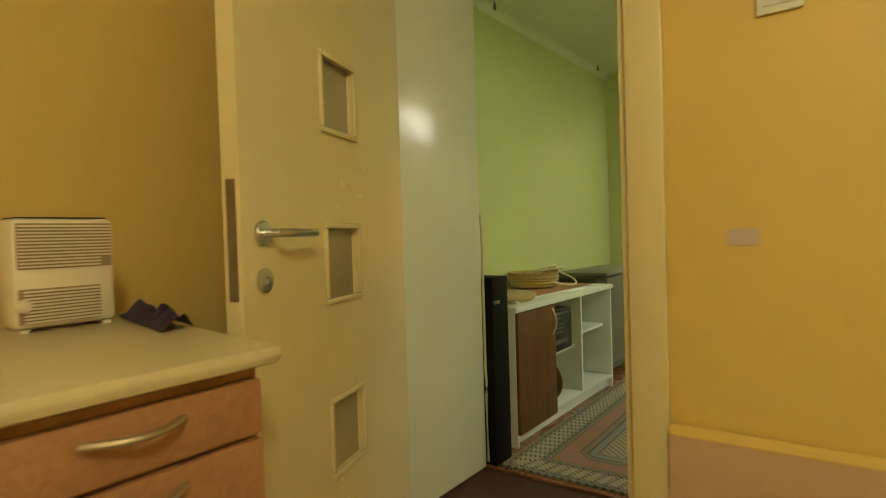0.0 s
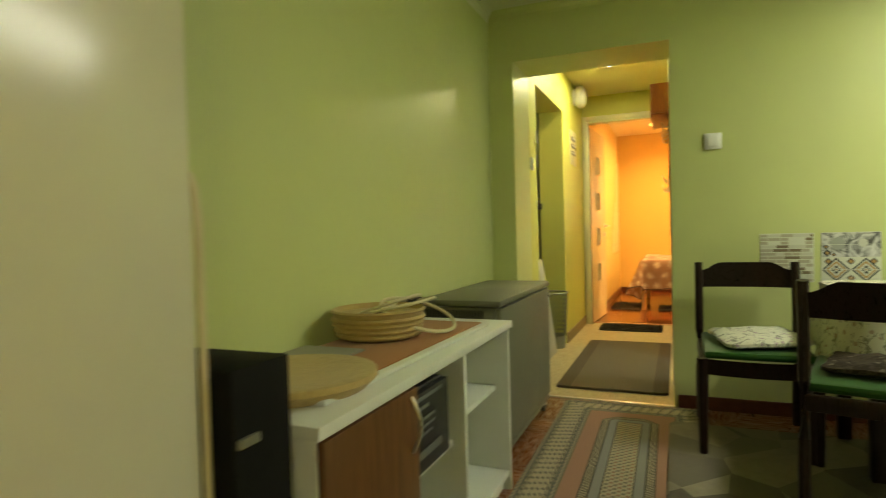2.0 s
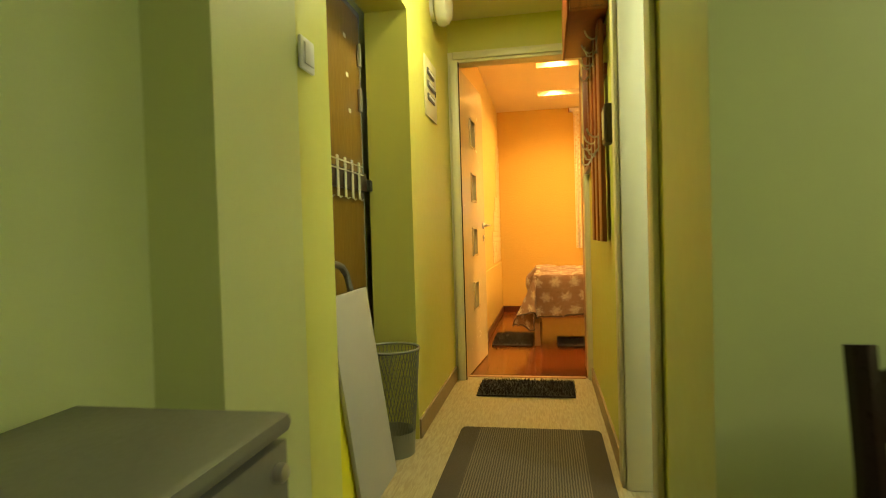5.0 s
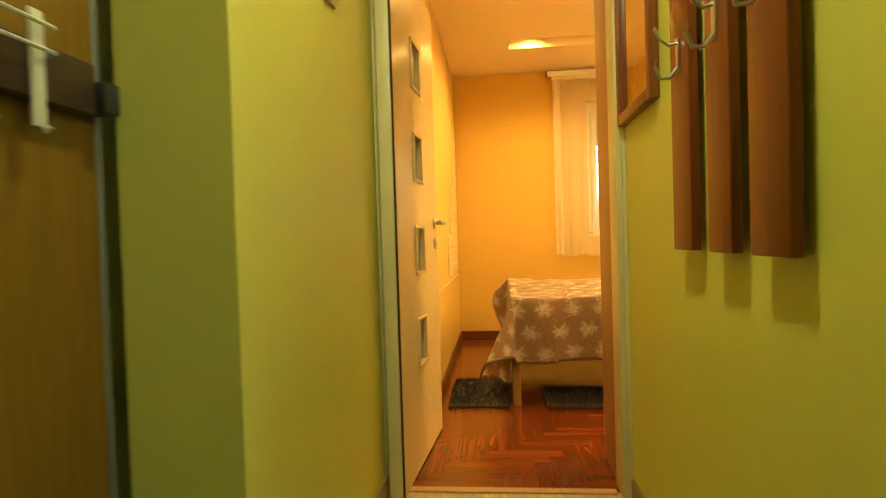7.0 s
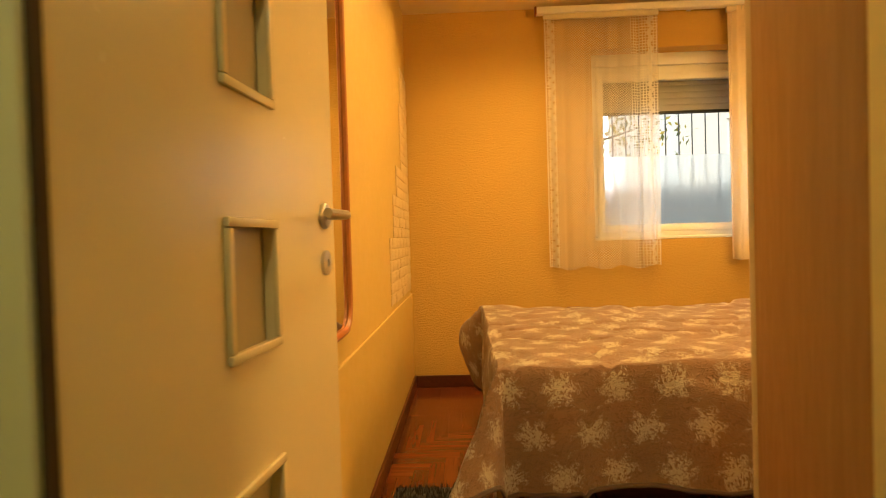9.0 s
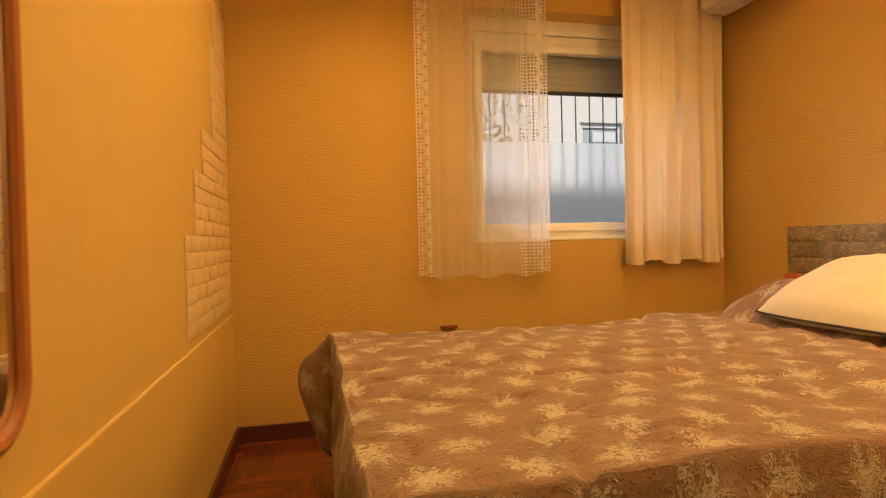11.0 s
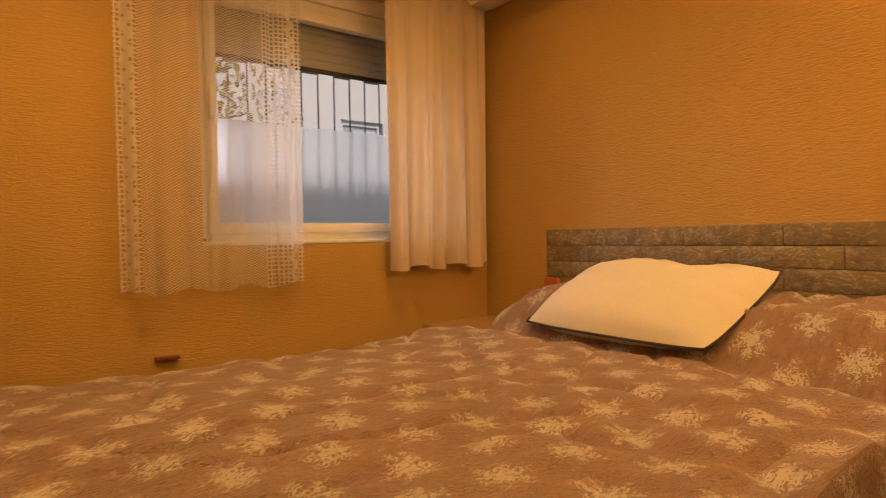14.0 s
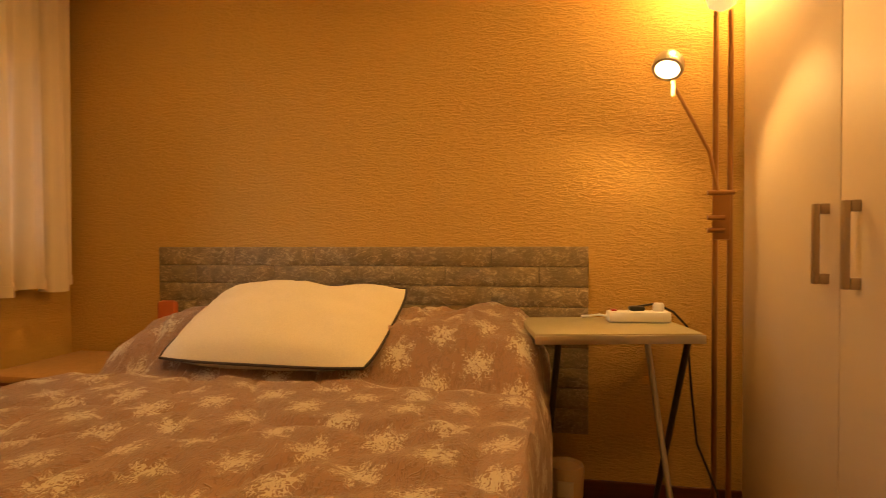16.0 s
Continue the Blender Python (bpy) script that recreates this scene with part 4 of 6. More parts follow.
# dark appliance carton in the unit: pale bars for its print
bx = thing("carton", (-1.37, 2.78, 0.334), "dark printed appliance carton on the middle shelf", "box")
part("body", box(-1.52, 2.63, 0.335, -1.262, 2.90, 0.545, 0.003), lacquer("black_carton", (0.02, 0.022, 0.026), 0.4), bx)
INK = lacquer("pale_print", (0.16, 0.17, 0.17), 0.6)
for z, y0, y1, h in ((0.372, 2.66, 2.84, 0.022), (0.43, 2.70, 2.78, 0.008), (0.45, 2.68, 2.80, 0.008), (0.47, 2.72, 2.80, 0.008), (0.50, 2.66, 2.76, 0.010), (0.525, 2.66, 2.86, 0.010)):
    part("print_bar", box(-1.2615, y0, z, -1.2605, y1, z + h), INK, bx)
part("flap", box(-1.50, 2.64, 0.5455, -1.28, 2.89, 0.551, 0.001, None), lacquer("dark_flap", (0.05, 0.05, 0.05), 0.5), bx)

solo("round_tray", lathe([(0.0, 0.0), (0.125, 0.0), (0.13, 0.006), (0.125, 0.012), (0.0, 0.010)], (-1.33, 2.625, 0.206), None, 30, Matrix.Rotation(radians(-82), 4, "X")), WALNUT, "round brown wooden tray standing in the shelf unit", "tray", (-1.33, 2.62, 0.075))
# grey steel rack cabinet on castors
RX0, RX1, RY0, RY1, RH = -1.635, -1.285, 3.52, 4.42, 0.69
rk = thing("server_cabinet", (-1.46, 3.96, 0), "low grey steel equipment cabinet on castors", "cabinet")
part("body", box(RX0, RY0, 0.085, RX1 - 0.022, RY1, RH - 0.03, 0.006), GREYM, rk)
part("lid", box(RX0 - 0.004, RY0 - 0.01, RH - 0.029, RX1 + 0.004, RY1 + 0.01, RH, 0.016), GREYM, rk)
fd = part("front_door", box(RX1 - 0.021, RY0 + 0.004, 0.09, RX1 - 0.001, RY1 - 0.004, RH - 0.036, 0.004), GREYM, rk, "grey steel door")
part("latch", lathe([(0.012, 0), (0.012, 0.012), (0.006, 0.016)], (RX1, RY1 - 0.04, RH - 0.07), None, 14, Matrix.Rotation(radians(90), 4, "Y")), CHROME, fd, "round lock")
for i in range(22):
    x = RX0 + 0.03 + i * 0.0115
    part("vent_slot", box(x, RY0 - 0.0015, 0.595, x + 0.006, RY0 + 0.002, 0.648), GREYD, rk)
part("base_rail", box(RX1 - 0.03, RY0 + 0.02, 0.062, RX1 - 0.002, RY1 - 0.02, 0.084, 0.003), GREYM, rk)
part("base_rail", box(RX0 + 0.002, RY0 + 0.02, 0.062, RX0 + 0.03, RY1 - 0.02, 0.084, 0.003), GREYM, rk)
for x in (RX0 + 0.05, RX1 - 0.03):
    for y in (RY0 + 0.06, RY1 - 0.06):
        w = part("castor", tube([(x - 0.01, y, 0.03), (x + 0.01, y, 0.03)], 0.03, None, 16), DARKM, rk, "dark rubber castor wheel")
        part("fork", box(x - 0.016, y - 0.012, 0.035, x + 0.016, y + 0.012, 0.062, 0.003), CHROME, w)
# rugs
def rug(name, x0, y0, x1, y1, h, mat, label, rz=0.0, corner=0.02, group=""):
    cx, cy, w, l = (x0 + x1) / 2, (y0 + y1) / 2, x1 - x0, y1 - y0
    pts = []
    for sx, sy, a0 in ((1, 1, 0), (-1, 1, 90), (-1, -1, 180), (1, -1, 270)):
        for k in range(5):
            a = radians(a0 + 22.5 * k)
            pts.append((sx * (w / 2 - corner) + corner * math.cos(a), sy * (l / 2 - corner) + corner * math.sin(a)))
    bm = bmesh.new()
    f = bm.faces.new([bm.verts.new((x, y, 0)) for x, y in pts])
    r = bmesh.ops.extrude_face_region(bm, geom=[f])
    tops = [e for e in r["geom"] if isinstance(e, bmesh.types.BMVert)]
    for v in tops:
        v.co.z = h
    bmesh.ops.bevel(bm, geom=[e for e in bm.edges if all(v.co.z > h / 2 for v in e.verts)], offset=h * 0.45, segments=2, affect="EDGES")
    ob = new(name, finish(name, bm, mat, False))
    ob.matrix_basis = pose(cx, cy, 0.0015, 0, 0, rz)
    return tagged(ob, label, "rug", group)


run = rug("runner_rug", -1.215, 2.00, -0.495, 4.575, 0.008, runner_mat(0.72, 2.575), "patterned runner with rose, grey and cream borders", 0.8)
rug("area_rug", -0.69, 2.1, 1.6, 4.33, 0.018, patch_mat(), "pale rug with dark angular patches under the chairs")
# fringe of the runner
bm = None
for i in range(60):
    x = -1.20 + i * 0.0118
    bm = tube([(x, 4.578, 0.006), (x + random.uniform(-.005, .005), 4.60, 0.004), (x + random.uniform(-.008, .008), 4.617, 0.003)], 0.0022, bm, 4)
fr = solo("rug_fringe", bm, fabric("fringe_wool", (0.45, 0.40, 0.28), (0.5, 0.44, 0.3)), "cream knotted fringe along the runner", "fringe", (-0.93, 4.6, 0))
fr["kind"] = "stuff"


# chairs: built at the origin, facing -y
def dining_chair():
    c = thing("dining_chair", (0, 0, 0), "dark-stained wooden chair with a green vinyl seat", "chair", "chairs round the table")
    w, d = 0.205, 0.235
    for sx in (-1, 1):
        part("back_post", tube([(sx * w, d + 0.03, 0.0), (sx * w, d + 0.005, 0.25), (sx * w, d, 0.44), (sx * w, d + 0.012, 0.62), (sx * w, d + 0.035, 0.762)], 0.0185, None, 8), CHAIRW, c)
        part("front_leg", tube([(sx * w, -d, 0.0), (sx * w, -d, 0.396)], 0.0165, None, 8, False, 0.023), CHAIRW, c)
        part("side_rail", box(sx * w - 0.011, -d, 0.340, sx * w + 0.011, d, 0.394, 0.004), CHAIRW, c)
    part("front_rail", sheet(14, 3, lambda u, v: (-w + 2 * w * u, -d - 0.012 - 0.030 * math.sin(3.1416 * u), 0.332 + 0.064 * v), None, 0.022), CHAIRW, c, "bowed front rail")
    part("back_rail", box(-w, d - 0.011, 0.340, w, d + 0.011, 0.394, 0.004), CHAIRW, c)

    def slat(u, v):
        x = -w + 2 * w * u
        e = min(1.0, max(0.0, (0.5 - abs(u - 0.5) - 0.04) / 0.20))
        z = 0.643 + v * (0.082 + 0.036 * e * e * (3 - 2 * e))
        return (x, d + 0.018 + 0.02 * v + 0.030 * math.sin(3.1416 * u), z)

    part("backrest", sheet(18, 3, slat, None, 0.018), CHAIRW, c, "wide arched back slat")
    part("seat", box(-w + 0.005, -d - 0.022, 0.396, w - 0.005, d - 0.012, 0.430, 0.016), GREENV, c, "green vinyl seat pad")
    return c


def pad_mesh():
    bm = bmesh.new()
    bmesh.ops.create_cube(bm, size=1)
    bmesh.ops.subdivide_edges(bm, edges=bm.edges[:], cuts=11, use_grid_fill=True)
    for v in bm.verts:
        x, y, z = v.co * 2
        e = max(abs(x), abs(y))
        puff = (1 - min(1, e) ** 4) * 0.75 + 0.25
        tuft = min(1.0, min(math.hypot(x - a, y - b) for a in (-0.45, 0.45) for b in (-0.45, 0.45)) / 0.28)
        h = 0.026 * puff * (0.6 + 0.4 * tuft) * (1 + 0.55 * noise.noise((x * 2.2, y * 2.2, 3)))
        rim = 1 - 0.05 * abs(math.sin(4 * x)) * (abs(y) > 0.9) - 0.05 * abs(math.sin(4 * y)) * (abs(x) > 0.9)
        v.co = (x * 0.165 * rim + 0.02 * noise.noise((x, y, 7)), y * 0.165 * rim, 0.028 + z * h)
    return bm


ch = dining_chair()
ch.matrix_basis = pose(-0.345, 4.185, 0.0195, 0, 0, -0.5)
ch2 = copy_thing(ch, pose(-0.015, 3.68, 0.0195, 0, 0, 166))
pad = solo("chair_cushion", pad_mesh(), CUSHION, "tufted floral chair cushion on the green seat", "cushion", (0, 0, 0), "chair cushions")
pad.matrix_basis = pose(-0.330, 4.14, 0.452, 2, -2, 14)
pad2 = solo("chair_cushion", pad_mesh(), CUSHION_SHADED, "tufted brown floral chair cushion, its shade painted in, on the green seat", "cushion", (0, 0, 0), "chair cushions")
pad2.matrix_basis = pose(0.0, 3.70, 0.451, 0, 2, 160)

# table with its cloth
tb = thing("dining_table", (0.55, 4.09, 0.02), "dark wooden dining table under a floral cloth", "table")
part("tabletop", box(-0.06, 3.785, 0.675, 1.20, 4.395, 0.70, 0.10), CHAIRW, tb)
for x in (0.02, 1.12):
    for y in (3.86, 4.32):
        part("leg", box(x - 0.025, y - 0.025, 0.0195, x + 0.025, y + 0.025, 0.6745, 0.004), CHAIRW, tb)


def cloth(u, v):
    """Top and the hanging rim, outward from the centre."""
    a = 6.28318 * u
    hx, hy = 0.638, 0.315
    c, s = math.cos(a), math.sin(a)
    k = 1 / ((abs(c) / hx) ** 7 + (abs(s) / hy) ** 7) ** (1 / 7)
    ex, ey = c * k, s * k
    if v < 0.5:
        f = v / 0.5
        return (0.57 + ex * f, 4.09 + ey * f, 0.705 + 0.002 * math.sin(9 * ex * f) * math.sin(7 * ey * f))
    f = (v - 0.5) / 0.5
    out = 0.006 + (0.052 + 0.020 * math.sin(a * 14)) * f
    n = Vector((c, s, 0)).normalized()
    return (0.57 + ex + n.x * out, 4.09 + ey + n.y * out, 0.7045 - 0.27 * f + 0.012 * f * math.sin(a * 7))


cm = sheet(160, 14, cloth)
bmesh.ops.remove_doubles(cm, verts=cm.verts, dist=1e-4)
solo("tablecloth", cm, CLOTH, "cream floral tablecloth hanging over the table edge", "tablecloth", (0.55, 4.09, 0.70))

# small dark hooks left in the ceiling edge
for y in (2.75, 4.30):
    hk = thing("ceiling_hook", (-1.60, y, CD), "small dark metal hook in the ceiling edge", "hook", "ceiling hooks")
    part("stem", tube([(-1.60, y, CD - 0.001), (-1.60, y, CD - 0.02)], 0.004, None, 6), DARKM, hk)
    part("curl", tube(arc(lambda u: (-1.60, y + 0.012 * math.sin(5.2 * u), CD - 0.032 + 0.012 * math.cos(5.2 * u)), 10), 0.004, None, 6), DARKM, hk)


# ---- wall stickers in the dining room ----
GROUT = lacquer("pale_sticker", (0.70, 0.72, 0.62), 0.5)
def picture_mat():
    """A soft grey photograph print of pale and dark rounded shapes."""
    n = Net("grey_picture", 0.4)
    n.color(n.ramp(n.noise(17.0, 3.0, None, 0.6, 1.5), (0.36, 0.08), (0.46, 0.32), (0.52, 0.55), (0.66, 0.70)))
    return n.mat


st = thing("mosaic_sticker", (-0.144, 4.632, 0.79), "mosaic tile sticker of thin white and brown strips", "wall sticker", "stickers on the wall")
part("backing", box(-0.260, 4.6305, 0.672, -0.028, 4.6335, 0.914), GROUT, st)
TONES = [lacquer("strip_tone_" + k, c, 0.3) for k, c in (("white", (0.72, 0.73, 0.66)), ("sand", (0.46, 0.43, 0.34)), ("brown", (0.20, 0.155, 0.10)), ("pearl", (0.62, 0.62, 0.55)))]
rnd = random.Random(4)
for r in range(13):
    x, z = -0.258, 0.676 + r * 0.0183
    while x < -0.032:
        w = min(rnd.choice((0.035, 0.055, 0.07)), -0.030 - x)
        if w > 0.006:
            part("tile_strip", box(x, 4.629, z, x + w - 0.003, 4.6304, z + 0.0140), rnd.choice((TONES[0], TONES[3], TONES[1], TONES[1], TONES[2])), st)
        x += w
s2 = thing("patterned_sticker", (0.12, 4.632, 0.79), "wall sticker with a pale picture above patterned tiles", "wall sticker", "stickers on the wall")
part("backing", box(0.001, 4.6305, 0.674, 0.242, 4.6335, 0.914), GROUT, s2)
part("picture", box(0.003, 4.6294, 0.795, 0.240, 4.6304, 0.912), picture_mat(), s2)
part("shape", lathe([(0.0, 0.0), (0.020, 0.0), (0.0, 0.001)], (0.17, 4.629, 0.862), None, 20, Matrix.Rotation(radians(90), 4, "X")), TONES[3], s2)
part("shape", lathe([(0.0, 0.0), (0.03, 0.0), (0.0, 0.001)], (0.07, 4.629, 0.86), None, 20, Matrix.Rotation(radians(90), 4, "X")), lacquer("soft_print", (0.36, 0.37, 0.35), 0.5), s2)
INKS = {"black": lacquer("black_print", (0.02, 0.02, 0.022), 0.4), "ochre": lacquer("ochre_print", (0.46, 0.28, 0.10), 0.4), "white": lacquer("white_print", (0.66, 0.67, 0.60), 0.4)}


def diamond(cx, cz, w, level, ink):
    a = w / math.sqrt(8)
    m = Matrix.Translation((cx, 4.6304 - level * 0.0007, cz)) @ Matrix.Rotation(radians(45), 4, "Y")
    part("diamond", box(-a, -0.0006, -a, a, 0.0, a, 0, None, m), INKS[ink], s2, "", False)


for cx in (0.062, 0.181):
    for cz in (0.734,):
        for level, w, ink in ((1, 0.116, "black"), (2, 0.098, "white"), (3, 0.086, "ochre"), (4, 0.064, "white")):
            diamond(cx, cz, w, level, ink)
        for u, v in ((-1, 0), (1, 0), (0, 1), (0, -1)):
            diamond(cx + u * 0.013, cz + v * 0.013, 0.017, 5, "black")
        diamond(cx, cz, 0.010, 6, "ochre")
for cx, cz in ((0.1215, 0.774), (0.030, 0.774), (0.212, 0.774), (0.1215, 0.694)):
    diamond(cx, cz, 0.034, 1, "black")
    diamond(cx, cz, 0.022, 2, "ochre")
for cx, cz, w in ((0.026, 0.815, 0.036), (0.022, 0.845, 0.024), (0.052, 0.806, 0.020)):
    diamond(cx, cz, w, 3, "black")
    diamond(cx, cz, w * 0.5, 4, "ochre")
for z in (0.735, 0.795, 0.855):
    part("joint", box(0.002, 4.6257, z - 0.001, 0.241, 4.6260, z + 0.001), INKS["white"], s2)
part("joint", box(0.1207, 4.6257, 0.676, 0.1227, 4.6260, 0.734), INKS["white"], s2)
s3 = thing("check_sticker", (0.52, 4.632, 0.79), "wall sticker of small teal, grey and red squares", "wall sticker", "stickers on the wall")
part("backing", box(0.394, 4.6305, 0.672, 0.63, 4.6335, 0.905), GROUT, s3)
SQ = [lacquer("square_" + k, c, 0.3) for k, c in (("teal", (0.10, 0.33, 0.26)), ("grey", (0.25, 0.32, 0.36)), ("pale", (0.45, 0.55, 0.55)), ("red", (0.50, 0.05, 0.04)))]
for i in range(10):
    for j in range(10):
        x, z = 0.397 + i * 0.0233, 0.676 + j * 0.0228
        part("square", box(x, 4.629, z, x + 0.019, 4.6304, z + 0.0185), rnd.choice((SQ[0], SQ[0], SQ[1], SQ[2], SQ[2], SQ[3]) if i > 5 else (SQ[0], SQ[1], SQ[2], SQ[2])), s3)

# ---- hall ----
pl = thing("ceiling_light", (-1.14, 6.16, CH), "round flat lit ceiling lamp", "lamp")
part("rim", lathe([(0.10, 0), (0.10, -0.014), (0.088, -0.018), (0.085, -0.010)], (-1.14, 6.16, CH), None, 28), PVC, pl)
part("diffuser", lathe([(0.0, -0.012), (0.084, -0.012), (0.084, -0.006), (0.0, -0.006)], (-1.14, 6.16, CH), None, 28), glow("panel_glow", (1.0, 0.93, 0.72), 13.0), pl, "glowing round diffuser")
wl = thing("wall_lamp", (-1.52, 6.80, 2.19), "unlit round white glass wall lamp", "lamp")
ry = Matrix.Rotation(radians(90), 4, "Y")
part("base", lathe([(0.075, 0), (0.075, 0.02), (0.06, 0.024)], (-1.5195, 6.80, 2.19), None, 24, ry), PVC, wl)
part("globe", lathe([(0.074, 0.02), (0.098, 0.035), (0.105, 0.06), (0.095, 0.09), (0.065, 0.11), (0.0, 0.118)], (-1.5195, 6.80, 2.19), None, 28, ry), lacquer("opal_glass", (0.74, 0.74, 0.66), 0.2), wl)
fb = thing("fuse_box", (-1.52, 6.67, 1.70), "cream fuse box with dark breaker rows in the wall", "fuse box")
part("frame", box(-1.5195, 6.53, 1.55, -1.511, 6.82, 1.86, 0.003), FRAMEW, fb)
for z in (1.765, 1.70, 1.635):
    part("breaker_row", box(-1.5108, 6.57, z, -1.504, 6.74, z + 0.035, 0.002), lacquer("grey_breaker", (0.12, 0.12, 0.11), 0.4), fb)
    for k in range(5):
        part("toggle", box(-1.5038, 6.585 + k * 0.03, z + 0.012, -1.499, 6.60 + k * 0.03, z + 0.024, 0.001), PVC, fb)
part("latch", box(-1.5108, 6.77, 1.69, -1.506, 6.785, 1.72, 0.001), DARKM, fb)

# entrance door in the niche
OCHRE = wood("ochre_entrance_door", (0.165, 0.086, 0.008), (0.22, 0.118, 0.014), 0.4)
ed = thing("entrance_door", (-1.74, 5.71, 0), "closed ochre wood-look entrance door with a steel bar", "door")
part("leaf", box(-1.785, 5.26, 0.005, -1.745, 6.183, 1.93, 0.003), OCHRE, ed)
for y0, y1, z0, z1 in ((5.222, 5.262, 0, 1.953), (6.184, 6.198, 0, 1.953), (5.263, 6.183, 1.93, 1.953)):
    part("frame", box(-1.78, y0, z0, -1.744, y1, z1, 0.003), lacquer("grey_steel_frame", (0.22, 0.23, 0.20), 0.4, 0.4), ed, "grey steel frame")
for z in (0.35, 1.55, 1.75):
    part("hinge", tube([(-1.735, 6.155, z - 0.05), (-1.735, 6.155, z + 0.05)], 0.010, None, 8), CHROME, ed)
bar = part("security_bar", box(-1.744, 5.28, 1.135, -1.715, 6.15, 1.215, 0.004), lacquer("brown_bar", (0.06, 0.035, 0.025), 0.35, 0.3), ed, "dark brown steel security bar")
part("catch", box(-1.744, 6.151, 1.14, -1.700, 6.185, 1.19, 0.004), DARKM, ed, "dark catch")
for y, z in ((6.00, 1.62), (6.02, 1.47), (5.98, 1.78)):
    part("paper_scrap", box(-1.7449, y, z, -1.7442, y + 0.03, z + 0.018), PVC, ed)
lever(ed, (-1.745, 5.36, 1.035), (1, 0, 0), (0, 1, 0))
part("lock_case", box(-1.744, 5.33, 0.84, -1.72, 5.42, 0.95, 0.006), PVC, ed, "white lock cover")
# wire hook rail over the bar
hr = thing("hook_rail", (-1.71, 5.8, 1.2), "white wire hook rail hanging on the door bar", "hooks")
WIRE = lacquer("white_wire", (0.56, 0.55, 0.46), 0.35)
for z in (1.235, 1.20):
    part("wire", tube([(-1.700, 5.50, z), (-1.700, 6.05, z)], 0.003, None, 6), WIRE, hr)
for k in range(7):
    y = 5.52 + k * 0.085
    part("hook", box(-1.7135, y - 0.012, 1.095, -1.7085, y + 0.012, 1.255, 0.002), WIRE, hr, "flat white hook")
    part("tip", tube([(-1.708, y, 1.10), (-1.702, y, 1.088), (-1.694, y, 1.094)], 0.003, None, 6), WIRE, hr)

# folded chair and boards leaning in the niche
fc = thing("folding_steps", (-1.64, 5.55, 0), "folded grey tube step stool leaning on the entrance door", "step stool")
part("hoop", tube([(-1.575, 5.40, 0.0), (-1.655, 5.40, 0.55), (-1.675, 5.41, 0.74)] + arc(lambda u: (-1.682 - 0.006 * math.sin(3.14 * u), 5.43 + 0.32 * u + 0.0, 0.795 + 0.045 * max(0.0, math.sin(3.1416 * u)) ** 0.5), 8) + [(-1.675, 5.77, 0.74), (-1.655, 5.78, 0.55), (-1.575, 5.78, 0.0)], 0.013, None, 10), lacquer("grey_tube", (0.20, 0.21, 0.20), 0.35, 0.5), fc)
for z in (0.25, 0.48):
    part("step", box(-1.66 + (0.25 - z) * 0.12, 5.415, z, -1.60 + (0.25 - z) * 0.12, 5.765, z + 0.02, 0.004), GREYM, fc)
LEAN_M = Matrix.Translation((-1.545, 5.44, 0.0)) @ Matrix.Rotation(radians(-8.0), 4, "Y")
solo("white_board", box(0.0, 0.0, 0.0, 0.016, 0.40, 0.74, 0.002, None, LEAN_M), lacquer("white_board_face", (0.40, 0.39, 0.33), 0.5), "plain off-white board leaning in the entrance niche", "board", (-1.545, 5.66, 0))
solo("yellow_board", box(-0.020, -0.17, 0.0, -0.006, 0.20, 0.66, 0.002, None, LEAN_M), lacquer("yellow_board_face", (0.75, 0.68, 0.03), 0.4), "bright yellow board leaning behind the white one", "board", (-1.56, 5.4, 0))

# mesh waste bin
BINM = lacquer("grey_green_wire", (0.24, 0.24, 0.17), 0.45, 0.3)
wb = thing("waste_bin", (-1.60, 6.03, 0), "round dark wire mesh waste bin", "bin")
bm = None
c0, rb, rt, hb = Vector((-1.595, 6.035, 0)), 0.088, 0.122, 0.445
for k in range(44):
    for tw in (-1, 1):
        a0, a1 = 6.2832 * k / 44, 6.2832 * (k / 44) + tw * 0.9
        bm = tube(arc(lambda u: (c0.x + (rb + (rt - rb) * u) * math.cos(a0 + (a1 - a0) * u), c0.y + (rb + (rt - rb) * u) * math.sin(a0 + (a1 - a0) * u), 0.006 + hb * u), 6), 0.0013, bm, 4)
meshp = part("mesh", bm, BINM, wb, "fine crossed wires")
part("rim", tube(arc(lambda u: (c0.x + rt * math.cos(6.2832 * u), c0.y + rt * math.sin(6.2832 * u), hb + 0.006), 32)[:-1], 0.006, None, 8, True), BINM, wb)
part("base", lathe([(0.0, 0.0), (rb + 0.003, 0.0), (rb + 0.008, 0.10), (rb + 0.005, 0.10), (rb, 0.006), (0.0, 0.006)], c0, None, 28), BINM, wb)

rug("grey_mat", -1.345, 4.83, -0.70, 6.36, 0.012, ribbed_mat(), "grey ribbed mat with a plain border on the hall floor", 0.0, 0.03)


